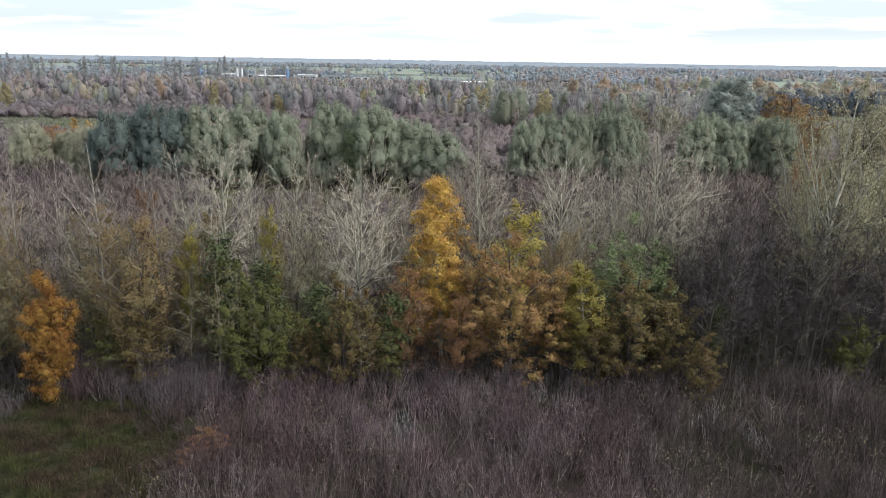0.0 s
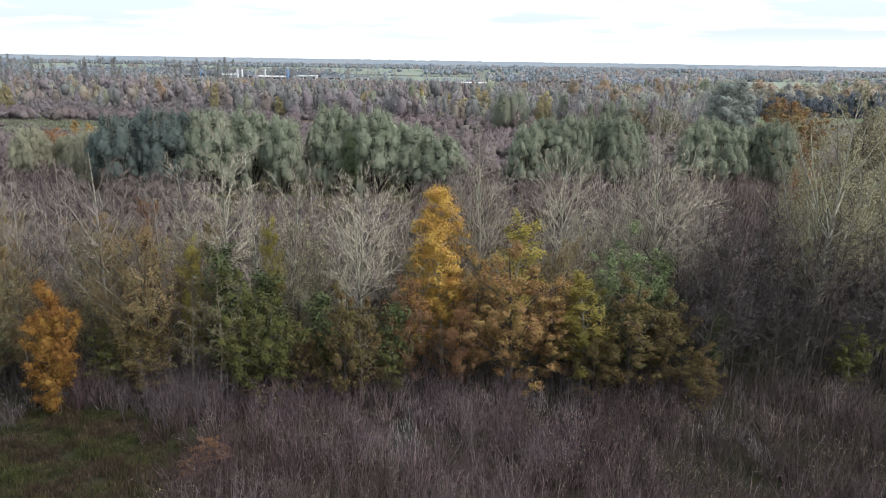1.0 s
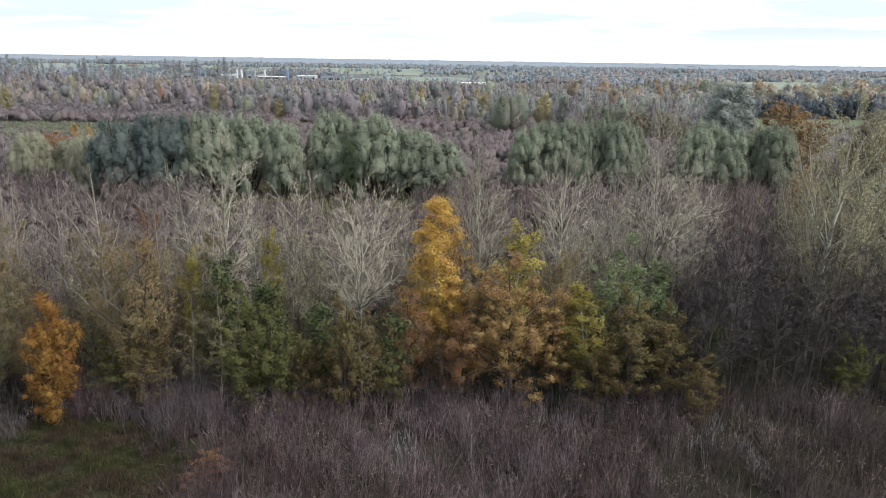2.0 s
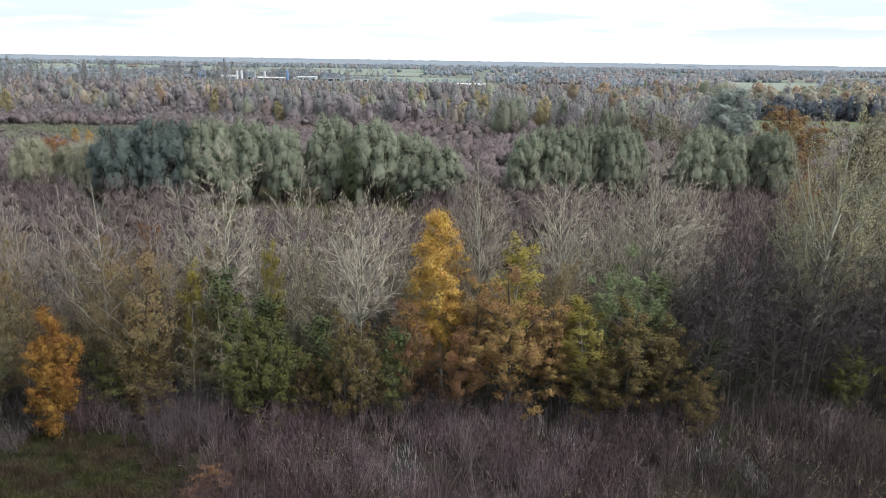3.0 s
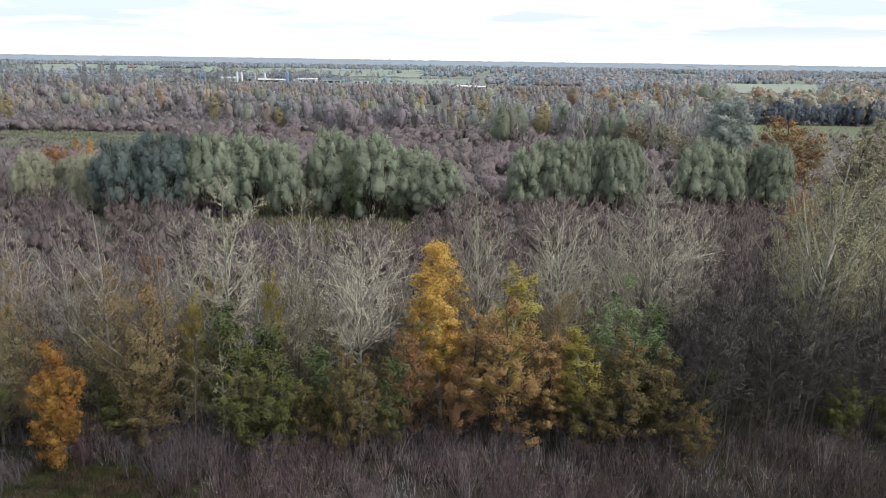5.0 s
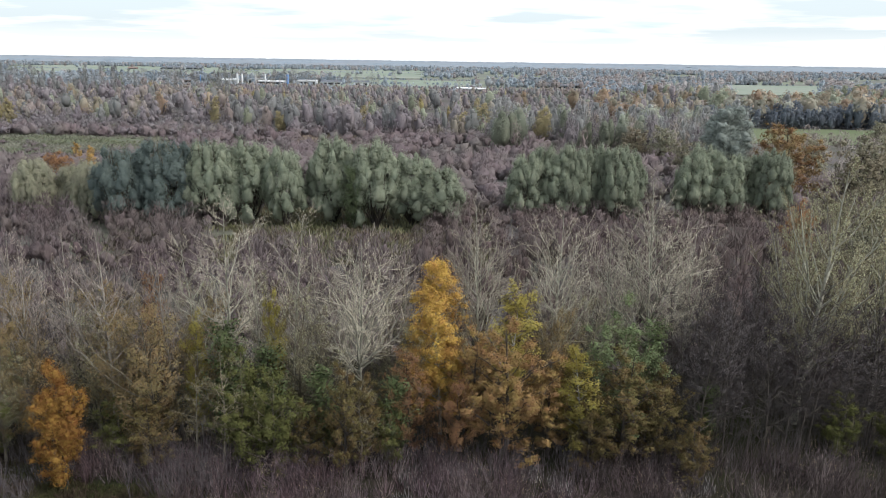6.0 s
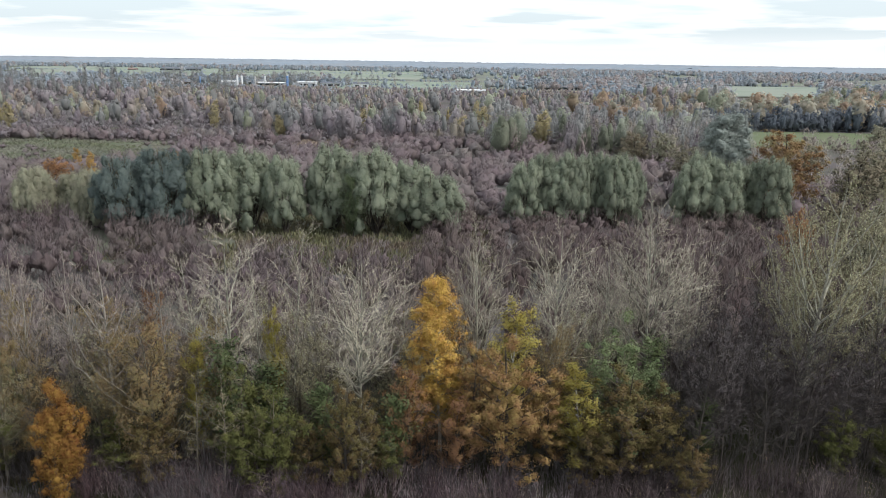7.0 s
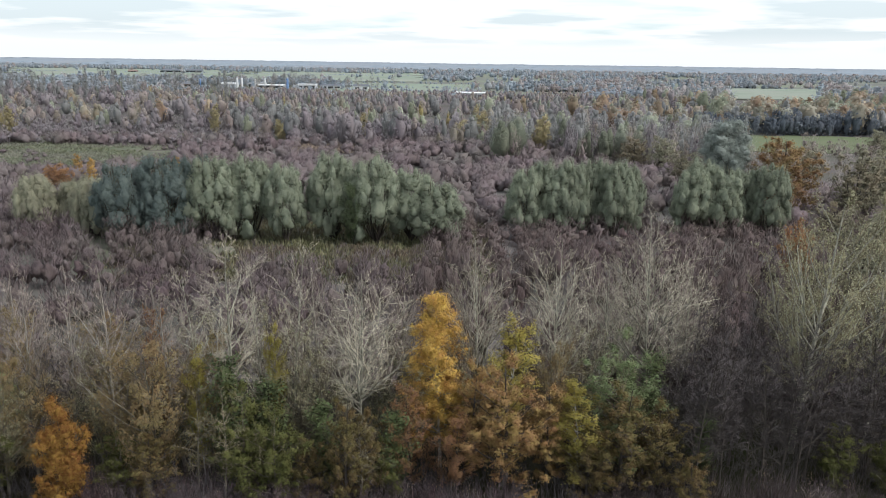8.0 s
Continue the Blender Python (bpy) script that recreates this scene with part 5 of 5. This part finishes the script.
stuff("far_mauve_woods", wood_of(mauve, 7.0, 13.5, 0.62), FAR_BARE, "wide mauve leafless birch and alder woods")
stuff("far_grey_woods", wood_of(grey, 8.0, 15, 0.55), FAR_GREY, "grey leafless trees within the woods")
stuff("far_brown_woods", wood_of(warm, 7.0, 13.5, 0.6), FAR_WARM, "brown leafless trees within the woods")
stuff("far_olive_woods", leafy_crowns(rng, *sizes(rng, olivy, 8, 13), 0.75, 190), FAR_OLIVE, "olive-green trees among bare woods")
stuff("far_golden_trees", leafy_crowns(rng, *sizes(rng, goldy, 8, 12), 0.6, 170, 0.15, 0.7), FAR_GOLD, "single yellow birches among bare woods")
q = p[oaky]
q = q[rng.random(len(q)) < 0.85]
russet, olivy, grey = shares(rng, q, 0.45, 0.25, 0.30)
stuff("far_oak_woods", leafy_crowns(rng, *sizes(rng, russet, 9, 15, 0.75), 0.85, 190), FAR_OAK, "rounded oaks in russet and brown, dulled for haze")
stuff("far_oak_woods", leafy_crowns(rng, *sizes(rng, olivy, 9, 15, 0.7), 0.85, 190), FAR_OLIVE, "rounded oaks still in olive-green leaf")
stuff("far_grey_woods", wood_crowns(rng, *sizes(rng, grey, 9, 15, 0.6), 1.0, 60, 0.12, 30, 0.06), FAR_GREY, "grey leafless trees among the oaks")
# taller trees that stand out before the woods
q = scatter(rng, 190, 16, 92, 214, 264, lambda x, y: (lumps(x, y, 12, 4) > 0.3) & (np.abs(x - 0.1335 * y) > 6))
grey, mauve, warm, olivy = shares(rng, q, 0.35, 0.3, 0.2, 0.15)
stuff("grey_wood_edge", wood_crowns(rng, *sizes(rng, grey, 13, 17, 0.40), 0.45, 220, 0.07, 90, 0.10, 0.5), FAR_GREY, "tall grey leafless trees at the wood's edge")
stuff("mauve_wood_edge", wood_crowns(rng, *sizes(rng, mauve, 11, 16, 0.40), 0.45, 220, 0.07, 90, 0.10, 0.5), FAR_BARE, "mauve leafless trees at the wood's edge")
stuff("brown_wood_edge", wood_crowns(rng, *sizes(rng, warm, 10, 15, 0.45), 0.45, 220, 0.07, 90, 0.10, 0.5), FAR_WARM, "brown leafless trees at the wood's edge")
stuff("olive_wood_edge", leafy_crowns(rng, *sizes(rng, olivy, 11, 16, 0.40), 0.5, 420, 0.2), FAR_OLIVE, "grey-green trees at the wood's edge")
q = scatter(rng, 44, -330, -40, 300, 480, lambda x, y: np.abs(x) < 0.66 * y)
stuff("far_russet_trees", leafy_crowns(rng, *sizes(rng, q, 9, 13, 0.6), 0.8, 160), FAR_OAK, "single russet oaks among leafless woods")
# dark tree belt behind the green meadow
q = scatter(rng, 240, 118, 280, 331, 352, lambda x, y: x == x)
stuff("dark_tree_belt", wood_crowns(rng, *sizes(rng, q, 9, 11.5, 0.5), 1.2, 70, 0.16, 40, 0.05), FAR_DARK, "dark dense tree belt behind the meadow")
# tall leafless poplars in a row
q = np.column_stack([-330 + 180 * rng.random(64), 500 + 40 * rng.random(64)])
stuff("poplar_row", bare_crowns(rng, q[:, 0], q[:, 1], 15 + 8 * rng.random(64), 3.4 + 2.4 * rng.random(64), 0.10, 190, 0.07, 0.2), FAR_GREY, "row of tall thin leafless poplars")
# tree rows and copses of the farmland, row behind row
rows = []
for y0, gap, deep in [(620, 0.2, 8), (665, 0.25, 9), (715, 0.3, 9), (775, 0.3, 10), (840, 0.32, 10), (915, 0.36, 11), (1000, 0.36, 12), (1100, 0.4, 14), (1215, 0.36, 16), (1350, 0.4, 18), (1500, 0.34, 22), (1680, 0.38, 24), (1800, 0.2, 30), (1900, 0.2, 34), (2010, 0.16, 36), (2130, 0.14, 42), (2260, 0.1, 60)]:
    q = scatter(rng, int(y0 * 0.36), -0.68 * y0 - 20, 0.68 * y0 + 20, -deep, deep, lambda x, y: lumps(x, y + y0, 0.045 * y0, y0 % 7) > gap)
    q[:, 1] += y0 + 0.06 * y0 * (lumps(q[:, 0], q[:, 0], 0.22 * y0, y0 % 5) - 0.5)
    rows.append(q)
p = np.concatenate(rows)
x, y = p[:, 0], p[:, 1]
field = glade(x, y) & (rng.random(len(x)) > 0.03)
p = p[~field]
right = p[:, 0] > 0.12 * p[:, 1]
a, b, c = shares(rng, p[right], 0.45, 0.2, 0.35)
d, e, f = shares(rng, p[~right], 0.15, 0.3, 0.55)
wide = lambda v: (v[0], v[1], v[2] * 0.9, v[3] * 2.4)
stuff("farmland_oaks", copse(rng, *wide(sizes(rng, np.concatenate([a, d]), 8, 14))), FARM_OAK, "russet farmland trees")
stuff("farmland_dark_trees", copse(rng, *wide(sizes(rng, np.concatenate([b, e]), 7, 13))), FARM_DARK, "dark farmland trees, blued for haze")
stuff("farmland_trees", copse(rng, *wide(sizes(rng, np.concatenate([c, f]), 8, 14))), FARM_TREE, "farmland trees greyed by haze in their colour")
q = scatter(rng, 1400, -420, 175, 500, 735, lambda x, y: lumps(x, y, 16, 3) > 0.2)
brown, mauve = shares(rng, q, 0.5, 0.5)
stuff("scrub_belt", wood_crowns(rng, *sizes(rng, brown, 4.0, 8.0, 0.9), 1.2, 18, 0.14, 3, 0.1), FAR_WARM, "low brown scrub and young trees before the sheds")
stuff("scrub_belt", wood_crowns(rng, *sizes(rng, mauve, 4.0, 8.0, 0.9), 1.2, 18, 0.14, 3, 0.1), FAR_BARE, "low mauve scrub and young trees before the sheds")
q = np.column_stack([-350 + 420 * rng.random(100), 740 + 40 * rng.random(100)])
tall = 2.5 + 4.5 * rng.random(len(q)) ** 1.6
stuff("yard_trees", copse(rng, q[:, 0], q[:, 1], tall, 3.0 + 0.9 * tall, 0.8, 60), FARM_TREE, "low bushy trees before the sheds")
q = np.column_stack([-360 + 540 * rng.random(100), 742 + 36 * rng.random(100)])
tall = 6 + 6 * rng.random(len(q))
stuff("yard_trees", bare_crowns(rng, q[:, 0], q[:, 1], tall, tall * 0.5, 0.12, 60, 0.08), FAR_WARM, "thin leafless trees before the sheds")
q = np.column_stack([-330 + 225 * rng.random(80), 838 + 34 * rng.random(80)])
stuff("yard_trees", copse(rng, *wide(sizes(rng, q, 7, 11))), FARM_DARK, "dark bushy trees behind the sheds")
q = np.column_stack([-360 + 300 * rng.random(110), 835 + 30 * rng.random(110)])
stuff("yard_trees", bare_crowns(rng, *sizes(rng, q, 10, 15, 0.4), 0.2, 110, 0.07), FAR_GREY, "tall leafless trees behind the sheds")
hedge = []
for x0, y0, x1, y1 in [(-150, 1020, 45, 1015), (-130, 850, 35, 845), (-330, 705, -140, 695), (-420, 1480, -60, 1470), (-60, 735, 120, 745), (370, 1015, 520, 1012), (-900, 1500, -450, 1480), (-580, 955, -300, 950)]:
    n = int(math.hypot(x1 - x0, y1 - y0) / 4)
    f = rng.random(n)
    hedge.append(np.column_stack([x0 + (x1 - x0) * f, y0 + (y1 - y0) * f + rng.normal(size=n) * 3]))
hedge = np.concatenate(hedge)
stuff("hedges", copse(rng, *wide(sizes(rng, hedge, 2, 5))), FARM_DARK, "dark hedges between pastures", "hedges")
cx, cy = np.meshgrid(np.linspace(-3900, 3900, 520), np.concatenate([np.linspace(2250, 3400, 26), np.linspace(3500, 5200, 14)]))
bump = 10.5 + 3.5 * lumps(cx, cy, 60, 5) + 3.0 * lumps(cx, cy, 21, 8) + 3.0 * rng.random(cx.shape) + 4.0 * (cy > 3500) * lumps(cx, cy, 300, 2)
bump = bump * np.clip((cy - 2250) / 400, 0.02, 1)
CI = np.arange(cx.size).reshape(cx.shape)
CF = np.stack([CI[:-1, :-1], CI[:-1, 1:], CI[1:, 1:], CI[1:, :-1]], axis=-1).reshape(-1, 4)
stuff("horizon_woods", [(np.stack([cx + 5 * rng.normal(size=cx.shape), cy, bump], axis=-1), CF)], HORIZON, "horizon woods with blue-grey haze in their colour")


# ---- sheds, hall and silos beyond the woods ----
def box(bm, x0, x1, y0, y1, z0, z1):
    v = [bm.verts.new((x, y, z)) for z in (z0, z1) for x, y in ((x0, y0), (x1, y0), (x1, y1), (x0, y1))]
    for f in ((3, 2, 1, 0), (4, 5, 6, 7), (0, 1, 5, 4), (1, 2, 6, 5), (2, 3, 7, 6), (3, 0, 4, 7)):
        bm.faces.new([v[i] for i in f])


def solid(name, fill, mat, parent, label=""):
    bm = bmesh.new()
    fill(bm)
    me = bpy.data.meshes.new(name)
    bm.to_mesh(me)
    bm.free()
    me.materials.append(mat)
    ob = new(name, me)
    ob.parent = parent
    return tagged(ob, label)


def gable(bm, w, d, z0, rise, over=0.6):
    x, y = w / 2 + over, d / 2 + over
    v = [bm.verts.new(c) for c in ((-x, -y, z0), (x, -y, z0), (x, y, z0), (-x, y, z0), (-x, 0, z0 + rise), (x, 0, z0 + rise))]
    for f in ((0, 1, 5, 4), (2, 3, 4, 5), (3, 0, 4), (1, 2, 5), (3, 2, 1, 0)):
        bm.faces.new([v[i] for i in f])


def shed(x, y, w, d, h, rise, wall, roof, turn, label, doors=3, category="shed"):
    h, rise = h * 0.68, rise * 0.7
    ob = new("shed")
    ob.matrix_basis = pose(x, y, 0, 0, 0, turn)
    solid("wall", lambda bm: box(bm, -w / 2, w / 2, -d / 2, d / 2, 0, h), wall, ob)
    if rise > 0.5:
        solid("roof", lambda bm: gable(bm, w, d, h + 0.01, rise), roof, ob)
    else:
        solid("roof", lambda bm: box(bm, -w / 2 - 0.5, w / 2 + 0.5, -d / 2 - 0.5, d / 2 + 0.5, h + 0.01, h + 0.7), roof, ob)
    for k in range(doors):
        c = -w / 2 + w * (k + 0.5) / doors
        solid("door", lambda bm: box(bm, c - w * 0.13, c + w * 0.13, -d / 2 - 0.12, -d / 2 - 0.01, 0.2, h * 0.72), GLASS_DARK, ob)
    return tagged(ob, label, category)


def silo(x, y, r, h, mat, label):
    ob = new("silo")
    ob.matrix_basis = pose(x, y, 0)
    def body(bm):
        bmesh.ops.create_cone(bm, cap_ends=True, segments=20, radius1=r, radius2=r, depth=h - 1, matrix=Matrix.Translation((0, 0, (h - 1) / 2 + 0.5)))
    def cap(bm):
        bmesh.ops.create_cone(bm, cap_ends=True, segments=20, radius1=r * 1.04, radius2=r * 0.25, depth=1.2, matrix=Matrix.Translation((0, 0, h + 0.12)))
    solid("body", body, mat, ob)
    solid("roof", cap, GREY_WALL, ob)
    return tagged(ob, label, "silo")


shed(22, 668, 26, 22, 5.0, 0, WHITE_WALL, WHITE_WALL, -4, "low white flat-roofed hall with dark doors", 4, "hall")
shed(-236, 800, 16, 14, 6.0, 2.4, WHITE_WALL, WHITE_WALL, 8, "white gabled shed with dark doors", 2)
shed(-214, 830, 18, 14, 6.5, 0.3, WHITE_WALL, GREY_WALL, 0, "white flat-roofed workshop with dark doors", 3)
shed(-192, 806, 28, 14, 4.4, 1.6, GREY_WALL, WHITE_WALL, -3, "long grey shed with a white roof", 4)
shed(-152, 800, 20, 16, 6.5, 0.3, WHITE_WALL, WHITE_WALL, 2, "white flat-roofed workshop with dark doors", 3)
shed(-128, 815, 22, 12, 5.0, 2.0, WHITE_WALL, ROOF_DARK, 0, "white shed with a dark roof", 3)
shed(-92, 790, 16, 12, 6.0, 2.5, WHITE_WALL, ROOF_DARK, 5, "white shed with a dark roof", 2)
shed(-300, 815, 36, 14, 4.0, 2.5, BRICK_WALL, ROOF_DARK, 4, "long brown brick barn with a dark roof", 4, "barn")
shed(-342, 800, 20, 12, 5.0, 2.5, BRICK_WALL, ROOF_RED, 2, "brick barn with a red roof", 2, "barn")
shed(116, 800, 38, 14, 5.0, 2.0, GREY_WALL, ROOF_DARK, -4, "long dark barn beside oaks", 6, "barn")
shed(152, 812, 24, 14, 6.0, 2.5, GREY_WALL, ROOF_DARK, -2, "grey barn with a dark roof", 3, "barn")
shed(-560, 1560, 80, 30, 8.0, 4.0, GREY_WALL, ROOF_DARK, 6, "wide grey barn beyond pastures", 5, "barn")
shed(-640, 1500, 16, 12, 5.0, 4.0, BRICK_WALL, ROOF_RED, 6, "brick farmhouse with a red roof", 3, "house")
shed(420, 1030, 22, 12, 5.5, 4.0, BRICK_WALL, ROOF_DARK, -6, "brick farmhouse behind a pasture", 3, "house")
for x, y, r, h in [(-226, 792, 1.1, 11), (-221, 792, 1.1, 11), (-208, 798, 0.9, 10), (-198, 800, 0.9, 11)]:
    silo(x, y, r, h, WHITE_WALL, "tall white steel silo beside sheds")
silo(-166, 765, 1.3, 12, BLUE_PAINT, "tall bright blue silo")
silo(-262, 780, 0.6, 10, BLUE_PAINT, "thin blue steel tank")
